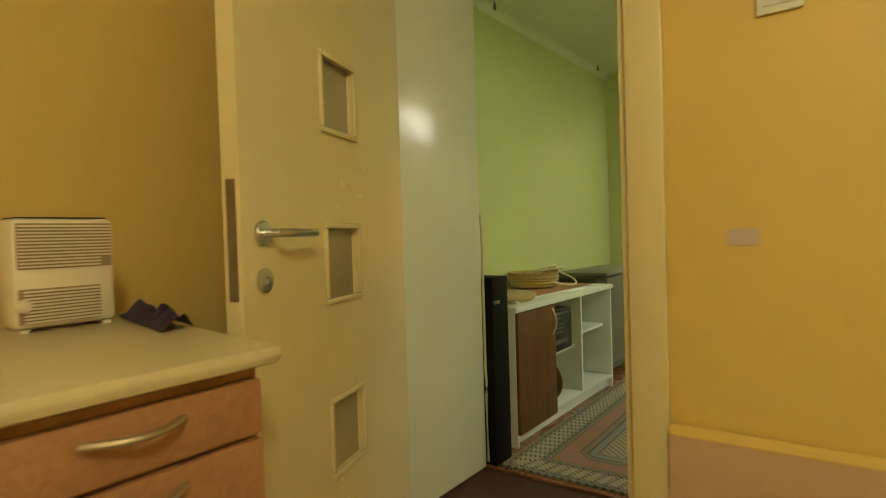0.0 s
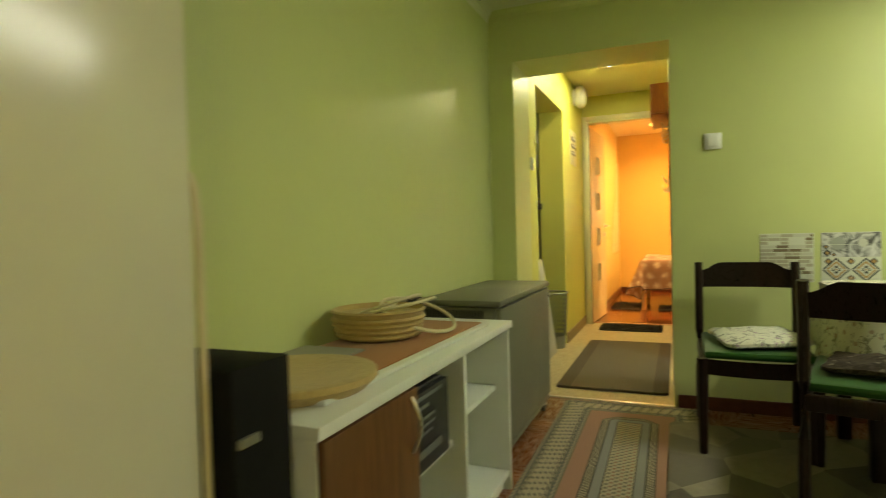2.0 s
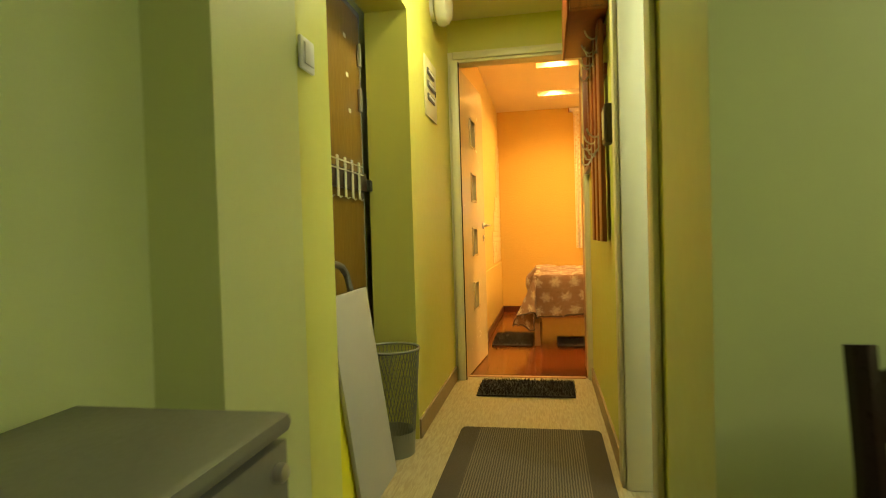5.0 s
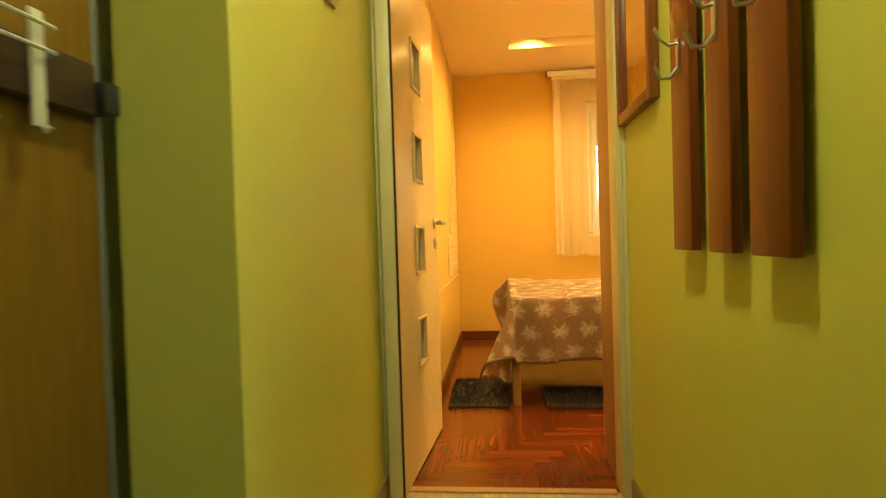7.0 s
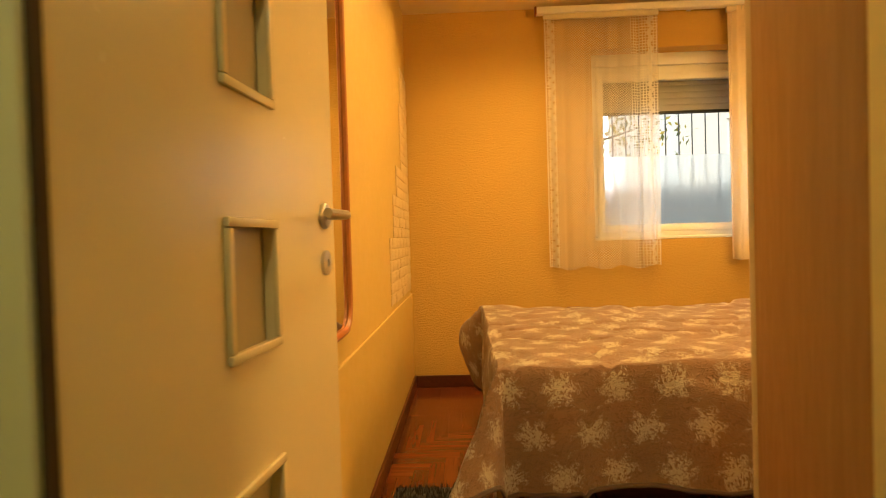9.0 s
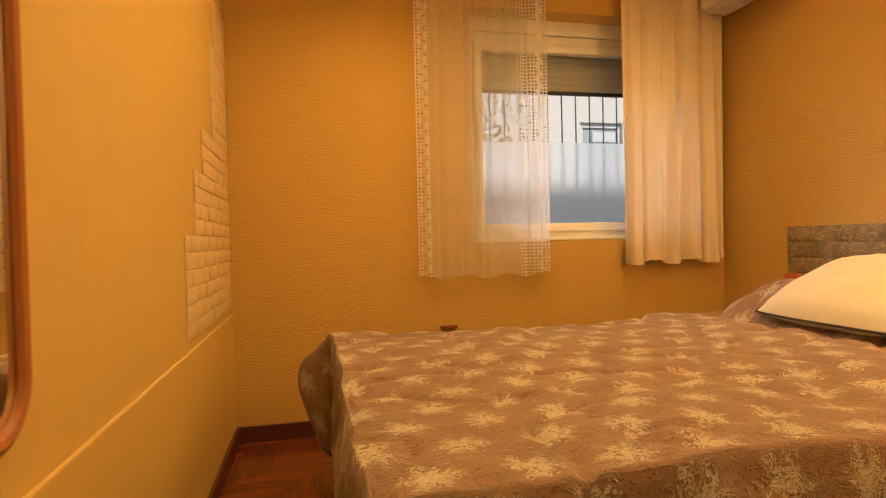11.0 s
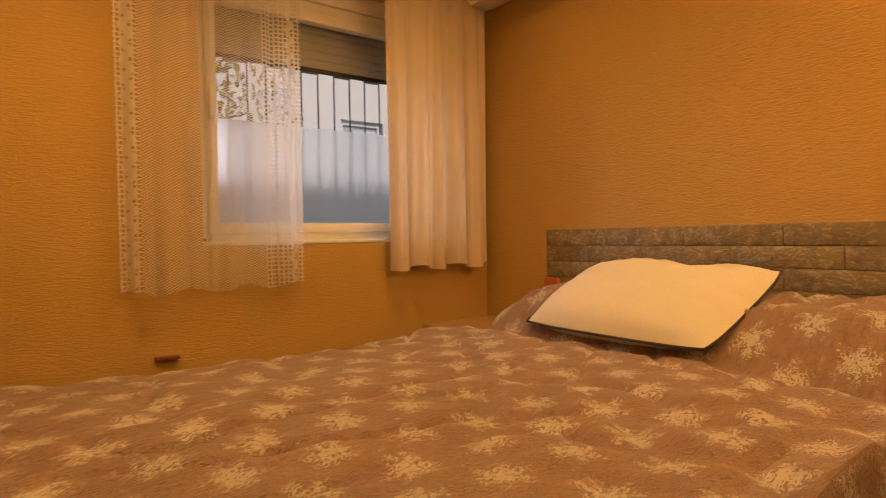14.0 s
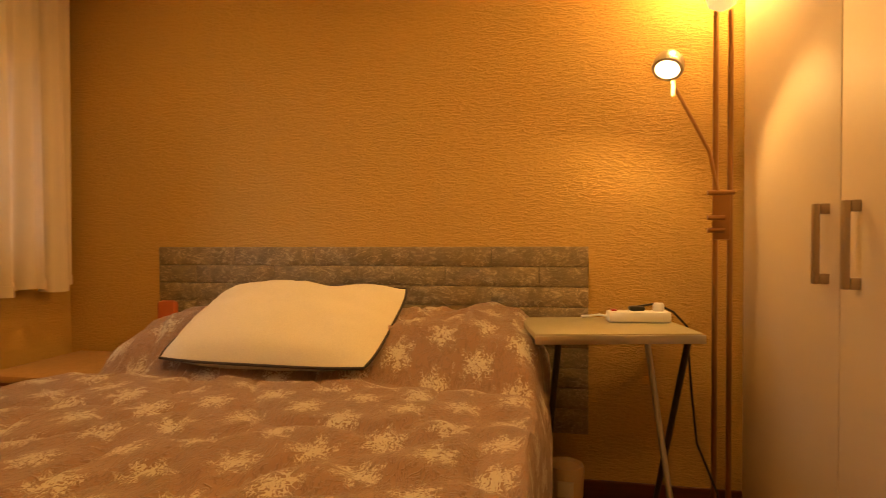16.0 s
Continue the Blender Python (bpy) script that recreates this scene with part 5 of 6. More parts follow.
def shaggy(name, x0, y0, x1, y1, h, mat, label):
    """A small deep-pile mat: a soft slab with thousands of short tufts."""
    bm = bmesh.new()
    r = random.Random(7)
    n = int((x1 - x0) * (y1 - y0) * 16000)
    for _ in range(n):
        x, y = r.uniform(x0, x1), r.uniform(y0, y1)
        dx, dy = r.uniform(-.010, .010), r.uniform(-.010, .010)
        a = r.uniform(0, 6.28)
        wv = Vector((math.cos(a), math.sin(a), 0)) * 0.0022
        p = Vector((x, y, h * 0.3))
        q = Vector((x + dx, y + dy, h * r.uniform(0.75, 1.25)))
        bm.faces.new((bm.verts.new(p - wv), bm.verts.new(p + wv), bm.verts.new(q)))
    t = thing(name, ((x0 + x1) / 2, (y0 + y1) / 2, 0.002), label, "mat")
    part("backing", box(x0, y0, 0.002, x1, y1, h * 0.4, h * 0.18), mat, t)
    me = bpy.data.meshes.new("shag")
    bm.transform(wm(t).inverted())
    bm.to_mesh(me)
    bm.free()
    me.materials.append(mat)
    ob = new("shag", me)
    ob.parent = t
    tagged(ob, "", "", "", "stuff")
    return t


shaggy("door_mat", -1.345, 6.90, -0.785, 7.24, 0.03, DARKMAT, "small black-brown shaggy mat before the bedroom door")

# coat rack on the east wall
cr = thing("coat_rack", (-0.66, 6.5, 1.4), "cherry wood coat rack with hooks and a hat shelf", "coat rack")
RACKW = wood("red_brown_rack_wood", (0.17, 0.034, 0.010), (0.24, 0.054, 0.016), 0.35)
for z in (1.58, 1.74):
    part("batten", box(-0.675, 6.15, z, -0.6605, 6.645, z + 0.05, 0.002), RACKW, cr)
for y0, y1 in ((6.135, 6.262), (6.335, 6.445), (6.538, 6.66)):
    bd_ = part("board", box(-0.695, y0, 0.885, -0.6755, y1, 1.809, 0.003), RACKW, cr)
    for z in (1.70, 1.285):
        yc = (y0 + y1) / 2
        part("hook", tube([(-0.696, yc, z + 0.05), (-0.715, yc, z + 0.045), (-0.735, yc, z + 0.06), (-0.745, yc, z + 0.085)], 0.004, None, 8), CHROME, bd_, "chrome hook")
        part("hook", tube([(-0.696, yc, z), (-0.715, yc, z - 0.025), (-0.735, yc, z - 0.025), (-0.745, yc, z), (-0.744, yc, z + 0.015)], 0.004, None, 8), CHROME, bd_, "chrome hook")
        part("hook_plate", box(-0.699, yc - 0.010, z - 0.015, -0.6955, yc + 0.010, z + 0.06, 0.001), CHROME, bd_)
part("hat_shelf", box(-0.81, 6.06, 1.82, -0.6605, 6.70, 1.835, 0.002), RACKW, cr)
part("shelf_front", box(-0.822, 6.06, 1.81, -0.811, 6.70, 2.06, 0.002), RACKW, cr)
part("end_board", box(-0.81, 6.06, 1.836, -0.6605, 6.075, 2.06, 0.002), CHERRY, cr)
wallbox = thing("thermostat", (-0.66, 6.15, 1.30), "dark framed wall control with a pale dial plate", "thermostat")
part("case", box(-0.695, 5.95, 1.27, -0.6605, 6.05, 1.42, 0.006), lacquer("dark_case", (0.05, 0.035, 0.025), 0.4), wallbox)
part("plate", box(-0.698, 5.968, 1.29, -0.6955, 6.032, 1.40, 0.002), FRAMEW, wallbox)
mh = thing("hall_mirror", (-0.66, 7.08, 1.6), "mirror in a dark cherry frame on the hall wall", "mirror")
part("glass", box(-0.672, 6.905, 1.315, -0.664, 7.255, 2.0, 0.0), MIRROR, mh)
for y0, y1, z0, z1 in ((6.87, 6.905, 1.28, 2.03), (7.255, 7.285, 1.28, 2.03), (6.9055, 7.2545, 1.28, 1.315), (6.9055, 7.2545, 2.0, 2.03)):
    part("frame", box(-0.688, y0, z0, -0.6605, y1, z1, 0.004), CHERRY, mh)

# bathroom glimpse: toilet, boiler, brush
CERAM = lacquer("white_ceramic", (0.78, 0.78, 0.76), 0.1)
wc2 = thing("toilet", (0.05, 6.1, 0), "white ceramic toilet with the lid down", "toilet")
part("bowl", lathe([(0.11, 0), (0.12, 0.05), (0.11, 0.15), (0.16, 0.30), (0.19, 0.385), (0.19, 0.40), (0.0, 0.40)], (0.0, 0.0, 0.0), None, 28, Matrix.Translation((0.02, 5.93, 0)) @ Matrix.Diagonal((0.95, 1.2, 1, 1))), CERAM, wc2)
part("lid", lathe([(0.0, 0.402), (0.195, 0.402), (0.2, 0.415), (0.18, 0.43), (0.0, 0.435)], (0, 0, 0), None, 28, Matrix.Translation((0.02, 5.92, 0)) @ Matrix.Diagonal((0.95, 1.2, 1, 1))), PVC, wc2)
part("cistern", box(-0.16, 6.17, 0.40, 0.20, 6.345, 0.76, 0.02), CERAM, wc2)
bo = thing("water_heater", (0.15, 6.2, 1.6), "white water heater with a red pilot light", "water heater")
part("tank", lathe([(0.0, 0.0), (0.15, 0.01), (0.19, 0.06), (0.19, 0.62), (0.15, 0.68), (0.0, 0.69)], (0.0, 6.15, 1.42), None, 28), CERAM, bo)
part("pilot", lathe([(0.0, 0.0), (0.006, 0.0), (0.0, 0.006)], (-0.10, 5.985, 1.46), None, 10, Matrix.Rotation(radians(90), 4, "X")), glow("red_pilot", (1.0, 0.05, 0.02), 2.0), bo)
for x in (-0.06, 0.05):
    part("pipe", tube([(x, 6.2, 1.42), (x, 6.2, 1.25), (x, 6.33, 1.22)], 0.010, None, 8), CHROME, bo)


# ---- bedroom ----
BX0, BX1, BY0, BY1, BT = -1.02, 1.10, 8.385, 9.73, 0.585
bed = thing("bed", (0.0, 9.05, 0), "wooden bed frame on birch legs under the quilt", "bed")
part("side_rail", box(BX0 + 0.03, BY0 + 0.03, 0.24, BX1, BY0 + 0.055, 0.36, 0.003), BEECH, bed)
part("side_rail", box(BX0 + 0.03, BY1 - 0.055, 0.24, BX1, BY1 - 0.03, 0.36, 0.003), BEECH, bed)
part("foot_rail", box(BX0 + 0.03, BY0 + 0.056, 0.24, BX0 + 0.055, BY1 - 0.056, 0.36, 0.003), BEECH, bed)
part("slat_base", box(BX0 + 0.056, BY0 + 0.056, 0.30, BX1, BY1 - 0.056, 0.33), BIRCH, bed)
for x in (BX0 + 0.0, 0.05, BX1 - 0.06):
    for y in (BY0 + 0.04, BY1 - 0.04):
        part("leg", box(x - 0.022, y - 0.022, 0, x + 0.022, y + 0.022, 0.2395, 0.004), BIRCH, bed)
part("bed_end", box(1.105, 9.30, 0.24, 1.13, 9.88, 0.66, 0.008), CHERRY, bed, "red-brown wooden bed end")
part("bed_post", box(1.095, 9.86, 0.0, 1.135, 9.945, 0.725, 0.03), lacquer("orange_stain", (0.42, 0.10, 0.03), 0.35), bed, "rounded orange-stained bed post")
solo("mattress", box(BX0 + 0.03, BY0 + 0.02, 0.332, BX1 - 0.01, BY1 - 0.02, BT - 0.075, 0.04), LINEN, "thick cream mattress under the quilt", "mattress", (0.04, 9.05, 0.332))


def quilt(u, v):
    """The cover: s across the bed, t from the foot to the head; what overhangs drops down."""
    s = -0.36 + u * (BY1 - BY0 + 0.72)
    t = -0.47 + v * (BX1 - BX0 + 0.47)
    W, L = BY1 - BY0, BX1 - BX0
    over_s = -s if s < 0 else max(0.0, s - W)
    side = -1 if s < 0 else 1
    over_t = -t if t < 0 else 0.0
    y = BY0 + min(max(s, 0), W)
    x = BX0 + max(t, 0.0)
    n1 = noise.noise((s * 2.3, t * 2.3, 0.5))
    n2 = noise.noise((s * 7.0, t * 7.0, 4.0))
    n3 = noise.noise((s * 16.0, t * 16.0, 9.0))
    n4 = abs(noise.noise((s * 5.0 + 0.8 * n1, t * 3.2 + 0.8 * n1, 6.0)))
    z = BT + 0.020 * n1 + 0.010 * n2 + 0.006 * n3 - 0.016 * max(0.0, 0.12 - n4) / 0.12
    # pillows hidden under the head end, soft edges all round
    head = 1 / (1 + math.exp(-(t - 1.68) / 0.045))
    edge = min(1.0, max(0.0, min(s, W - s) + 0.02) / 0.09)
    z += head * (0.14 * edge ** 0.5 + 0.02 * n2) - 0.035 * (t > 1.3) * math.exp(-((t - 1.57) / 0.05) ** 2) + 0.012 * head * abs(n3)
    r = math.hypot(over_s, over_t)
    if r > 0:
        ds, dt = over_s / r, over_t / r
        round_off = 0.05
        drop = max(0.0, r - round_off * 0.5)
        ripple = 0.014 * math.sin((t if ds > dt else s) * 9.0 + n1 * 5) * min(1.0, r / 0.2)
        both = 2 * min(ds, dt)
        corner = 0.30 * r if side < 0 else 0.11 * math.sin(5.2 * r)
        out = (0.022 * (1 - math.exp(-r / 0.03)) if dt > ds else 0.036 * (1 - math.exp(-r / 0.05))) + ripple + 0.012 * n2 + both * corner
        y += side * ds * out
        x -= dt * out
        z = z - drop * (1 - 0.22 * both) + 0.012 * n1
        z = max(z, 0.13)
    return (x, y, z)


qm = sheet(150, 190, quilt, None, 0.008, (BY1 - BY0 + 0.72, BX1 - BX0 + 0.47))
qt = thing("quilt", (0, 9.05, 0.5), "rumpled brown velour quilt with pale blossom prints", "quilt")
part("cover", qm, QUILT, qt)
BIND = fabric("quilt_binding", (0.10, 0.06, 0.045), (0.14, 0.085, 0.06))
part("binding", tube([Vector(quilt(k / 150, 0.0)) for k in range(151)], 0.007, None, 6), BIND, qt, "dark brown edge binding")
for u in (0.0, 1.0):
    part("binding", tube([Vector(quilt(u, k / 190)) for k in range(191)], 0.007, None, 6), BIND, qt, "dark brown edge binding")


def pillow_mesh(w, l, h):
    bm = bmesh.new()
    bmesh.ops.create_cube(bm, size=2)
    bmesh.ops.subdivide_edges(bm, edges=bm.edges[:], cuts=17, use_grid_fill=True)
    for v in bm.verts:
        x, y, z = v.co
        ex, ey = 1 - abs(x) ** 2.6, 1 - abs(y) ** 2.6
        puff = max(0.0, ex * ey) ** 0.55
        pin = 1 - 0.07 * (1 - abs(y) ** 2) * abs(x) ** 2
        pin2 = 1 - 0.06 * (1 - abs(x) ** 2) * abs(y) ** 2
        fold = abs(noise.noise((x * 1.6 + y, y * 3.2 - x * 1.2, 5.0)))
        wr = noise.noise((x * 2.0, y * 2.0, 8.0)) * 0.14 + noise.noise((x * 5.0, y * 5.0, 3.0)) * 0.09 - 0.16 * max(0.0, 0.10 - fold) / 0.10
        sag = -0.22 * max(0.0, -y) ** 0.7 - 0.5 * math.exp(-((y + 0.2) / 0.25) ** 2 - ((x - 0.9) / 0.35) ** 2)
        rc = 1 - 0.05 * x ** 4 * y ** 4
        v.co = (x * w * pin2 * rc, y * l * pin * rc, z * h * (0.02 + 0.98 * puff) * (1 + wr + sag))
    return bm


pw = thing("pillow", (0.76, 9.12, 0.70), "plump cream pillow with dark brown piping on the quilt", "pillow")
PM = Matrix.Translation((0.760, 9.178, 0.708)) @ Matrix.Rotation(radians(-2), 4, "Z") @ Matrix.Rotation(radians(-24), 4, "Y")
bm = pillow_mesh(0.238, 0.350, 0.086)
bm.transform(PM)
part("cover", bm, LINEN, pw)
pip = []
for k in range(120):
    a = 6.2832 * k / 120
    c, s = math.cos(a), math.sin(a)
    q = 1 / max(abs(c), abs(s))
    x, y = c * q, s * q
    rc = 1 - 0.05 * x ** 4 * y ** 4
    pip.append(PM @ Vector((rc * x * 0.238 * (1 - 0.06 * (1 - x * x) * y * y), rc * y * 0.350 * (1 - 0.07 * (1 - y * y) * x * x), 0)))
part("piping", tube(pip, 0.0045, None, 8, True), BROWNF, pw, "dark brown piping")

# nightstand by the window wall
ns = thing("nightstand", (0.9, 10.1, 0), "small brown wooden nightstand with a pale top", "nightstand")
part("top", box(0.68, 9.84, 0.475, 1.13, 10.34, 0.50, 0.004), BIRCH, ns)
part("body", box(0.70, 9.86, 0.05, 1.12, 10.33, 0.474, 0.003), CHERRY, ns)
part("drawer_front", box(0.682, 9.87, 0.28, 0.6995, 10.32, 0.46, 0.003), CHERRY, ns)
part("plinth", box(0.72, 9.88, 0.0, 1.11, 10.31, 0.0495), CHERRY, ns)
sk = thing("wall_socket", (-0.44, 10.405, 0.485), "small brown bracket on the wall behind the bed", "socket")
part("plate", box(-0.485, 10.388, 0.478, -0.40, 10.4185, 0.492, 0.003), CHERRY, sk)

# window
win = new("window_1")
tagged(win, "white plastic window with a half lowered shutter and frosted film", "", "", "structure")
WX0, WX1, WZ0, WZ1, WY = -0.30, 0.98, 0.90, 2.012, 10.545
part("head_box", box(WX0 + 0.001, WY - 0.012, WZ1 + 0.001, WX1 - 0.001, WY + 0.10, 2.0895, 0.004), PVC, win, "white shutter box")
part("frame", box(WX0 + 0.001, WY, WZ0 + 0.03, WX0 + 0.06, WY + 0.06, WZ1 - 0.061, 0.005), PVC, win)
part("frame", box(WX1 - 0.06, WY, WZ0 + 0.03, WX1 - 0.001, WY + 0.06, WZ1 - 0.061, 0.005), PVC, win)
part("frame", box(WX0 + 0.001, WY, WZ1 - 0.06, WX1 - 0.001, WY + 0.06, WZ1 - 0.001, 0.005), PVC, win)
part("frame", box(WX0 + 0.061, WY, WZ0 + 0.001, WX1 - 0.061, WY + 0.06, WZ0 + 0.055, 0.005), PVC, win)
for a, b in ((WX0 + 0.05, WX1 - 0.05),):
    sash = part("sash", box(a, WY - 0.015, WZ0 + 0.05, a + 0.045, WY + 0.04, WZ1 - 0.05, 0.005), PVC, win)
    part("sash_rail", box(b - 0.045, WY - 0.015, WZ0 + 0.05, b, WY + 0.04, WZ1 - 0.05, 0.005), PVC, sash)
    part("sash_rail", box(a + 0.0455, WY - 0.015, WZ0 + 0.05, b - 0.0455, WY + 0.04, WZ0 + 0.095, 0.005), PVC, sash)
    part("sash_rail", box(a + 0.0455, WY - 0.015, WZ1 - 0.095, b - 0.0455, WY + 0.04, WZ1 - 0.05, 0.005), PVC, sash)
    g = part("pane", box(a + 0.04, WY + 0.01, WZ0 + 0.09, b - 0.04, WY + 0.016, WZ1 - 0.09), GLASS, sash, "clear glass")
    g.visible_shadow = False
    fl = part("film", box(a + 0.046, WY + 0.0175, WZ0 + 0.096, b - 0.046, WY + 0.0185, 1.437), FILM, sash, "frosted film with a fine hatch")
    fl.visible_shadow = False
part("hinge", box(WX1 - 0.16, WY - 0.022, WZ0 + 0.035, WX1 - 0.11, WY - 0.001, WZ0 + 0.075, 0.004), PVC, win)
part("sill", box(WX0 + 0.002, 10.422, WZ0 + 0.001, WX1 - 0.002, WY - 0.001, WZ0 + 0.018, 0.004), PVC, win, "white window sill")
part("handle", box(WX0 + 0.06, WY - 0.045, 1.42, WX0 + 0.078, WY - 0.017, 1.55, 0.005), PVC, win)
sh = new("shutter_1")
tagged(sh, "grey roller shutter lowered over the top of the window", "", "", "structure")
SHUT = lacquer("grey_shutter", (0.42, 0.39, 0.36), 0.5)
for i in range(8):
    z = 1.735 + i * 0.041
    part("slat", box(WX0 + 0.02, WY + 0.075, z, WX1 - 0.02, WY + 0.087, z + 0.0405, 0.003), SHUT, sh)
part("end_slat", box(WX0 + 0.02, WY + 0.072, 1.715, WX1 - 0.02, WY + 0.090, 1.734, 0.003), DARKM, sh)

# curtain track, lace and drape
ct = thing("curtain_rail", (0.25, 10.37, 2.24), "white curtain rail under the ceiling", "curtain rail")
part("rail", box(-0.64, 10.33, 2.295, 1.15, 10.385, 2.335, 0.004), PVC, ct)
part("end_cap", box(-0.652, 10.332, 2.292, -0.6405, 10.383, 2.338, 0.003), CHERRY, ct)
for x in (-0.45, 0.3, 0.95):
    part("bracket", box(x - 0.012, 10.3855, 2.30, x + 0.012, 10.4195, 2.328, 0.002), PVC, ct)


def hang(x0, x1, ztop, zbot, y, folds, amp, seed, hem=0.012):
    def fn(u, v):
        f = 0.35 + 0.65 * v
        ph = 6.2832 * folds * u + 2.2 * noise.noise((u * 4, seed, 0.3 * v))
        yy = y + amp * f * (math.sin(ph) + 0.35 * math.sin(2.3 * ph + seed + 0.6 * v))
        xx = x0 + (x1 - x0) * u + 0.006 * math.cos(ph) * f
        return (xx, yy, ztop + (zbot - ztop) * v + hem * v * math.sin(6.2832 * folds * u * 0.5 + seed))
    return sheet(int(folds * 22), 36, fn)


lc = hang(-0.60, 0.095, 2.296, 0.735, 10.355, 6.5, 0.016, 1.0)
lace = thing("lace_curtain", (-0.60, 10.355, 0.72), "sheer white lace curtain with a scalloped border", "curtain", "window curtains")
part("panel", lc, LACE, lace)
part("heading", box(-0.60, 10.345, 2.262, 0.095, 10.365, 2.2945, 0.003), LINEN, lace, "gathered white heading tape")
dc = hang(0.50, 1.115, 2.296, 0.775, 10.345, 5.5, 0.030, 3.0)
drp = thing("drape", (0.80, 10.35, 0.77), "cream fabric curtain hanging in soft folds", "curtain", "window curtains")
hem = dc.copy()
bmesh.ops.delete(hem, geom=[v for v in hem.verts if v.co.z > 0.83], context="VERTS")
bmesh.ops.solidify(hem, geom=hem.faces[:], thickness=0.004)
part("panel", dc, DRAPE, drp)
part("hem", hem, DRAPE, drp, "stitched double hem")
part("heading", box(0.50, 10.338, 2.262, 1.115, 10.366, 2.2945, 0.003), LINEN, drp, "gathered cream heading tape")

# air conditioner near the ceiling
ac = thing("air_conditioner", (1.06, 10.0, 2.1), "white wall air conditioner near the ceiling", "air conditioner")
part("body", box(0.965, 9.58, 2.10, 1.1595, 10.345, 2.345, 0.035), PVC, ac)
part("flap", box(0.975, 9.62, 2.086, 1.10, 10.305, 2.099, 0.004), PVC, ac, "closed louvre flap")
part("duct", box(1.105, 10.346, 2.12, 1.1595, 10.419, 2.19, 0.006), PVC, ac)

# wall mirror with a rounded wooden frame
def rounded(y0, y1, z0, z1, r, x):
    pts = []
    for cy, cz, a0 in ((y1 - r, z1 - r, 0), (y0 + r, z1 - r, 90), (y0 + r, z0 + r, 180), (y1 - r, z0 + r, 270)):
        for k in range(6):
            a = radians(a0 + 18 * k)
            pts.append((x, cy + r * math.cos(a), cz + r * math.sin(a)))
    return pts


mr = thing("wall_mirror", (-1.43, 8.15, 0.66), "tall mirror in a thin orange wooden frame", "mirror")
pts = rounded(7.95, 8.465, 0.69, 1.70, 0.07, -1.454)
bm = bmesh.new()
rim = [bm.verts.new((-1.456, y, z)) for x, y, z in pts]
mid = bm.verts.new((-1.456, 8.2, 1.2))
for k in range(len(rim)):
    bm.faces.new((mid, rim[k], rim[(k + 1) % len(rim)]))
part("glass", bm, MIRROR, mr, "", False)
part("backing", box(-1.4685, 7.98, 0.72, -1.4605, 8.43, 1.67), DARKM, mr)
part("frame", tube(pts, 0.011, None, 8, True), wood("orange_frame_wood", (0.36, 0.12, 0.03), (0.46, 0.17, 0.05), 0.35), mr, "orange wooden frame")
for z in (0.9, 1.4):
    part("mount", box(-1.4697, 8.22, z, -1.4687, 8.28, z + 0.04), DARKM, mr)

# floor lamp
LX, LY = 1.0, 7.80
BRASS = lacquer("aged_brass", (0.40, 0.22, 0.10), 0.3, 0.9, 0.2)
fl = thing("floor_lamp", (LX, LY, 0), "brass floor lamp with twin poles and two lit heads", "lamp")
part("base", lathe([(0.0, 0.0), (0.088, 0.0), (0.088, 0.018), (0.075, 0.026), (0.0, 0.03)], (LX, LY, 0.0), None, 28), BRASS, fl)
for dy in (-0.022, 0.022):
    part("pole", tube([(LX, LY + dy, 0.02), (LX, LY + dy, 1.70)], 0.0085, None, 10), BRASS, fl)
part("joint", box(LX - 0.018, LY - 0.020, 0.97, LX - 0.0085, LY + 0.034, 1.12, 0.006), BRASS, fl)
for z in (1.0, 1.04, 1.12):
    part("knob", tube([(LX - 0.02, LY - 0.03 * (z > 1.1), z), (LX - 0.02, LY + 0.05, z)], 0.008, None, 10), BRASS, fl)
part("arm", tube([(LX - 0.02, LY + 0.02, 1.12), (LX - 0.02, LY + 0.045, 1.25), (LX - 0.02, LY + 0.16, 1.48)], 0.006, None, 8), BRASS, fl)
SPOT = Vector((0.5, -0.25, 0.83)).to_track_quat("Z", "Y").to_matrix().to_4x4()
hd = part("spot_head", lathe([(0.048, 0.0), (0.050, 0.012), (0.044, 0.04), (0.028, 0.062), (0.0, 0.07)], (LX - 0.03, LY + 0.175, 1.515), None, 26, SPOT), CHROME, fl, "chrome dome spot head")
part("bulb", lathe([(0.0, -0.006), (0.03, -0.004), (0.046, 0.004), (0.0, 0.006)], (LX - 0.03, LY + 0.175, 1.515), None, 24, SPOT), glow("bulb_glow", (1.0, 0.72, 0.34), 18.0), hd, "glowing lens")
part("tag", box(LX - 0.03, LY + 0.150, 1.43, LX - 0.028, LY + 0.163, 1.48), LINEN, fl)
up = part("uplighter", lathe([(0.015, -0.03), (0.04, -0.015), (0.055, 0.03), (0.062, 0.055), (0.059, 0.056), (0.048, 0.03), (0.036, 0.0), (0.0, -0.01)], (LX - 0.02, LY + 0.01, 1.725), None, 30), glow("lit_bowl_glass", (1.0, 0.62, 0.24), 2.5), fl, "lit glass uplighter bowl")
part("bulb", lathe([(0.0, 0.0), (0.035, 0.012), (0.05, 0.02), (0.0, 0.024)], (LX - 0.02, LY + 0.01, 1.728), None, 20), glow("uplight_glow", (1.0, 0.75, 0.38), 12.0), up)

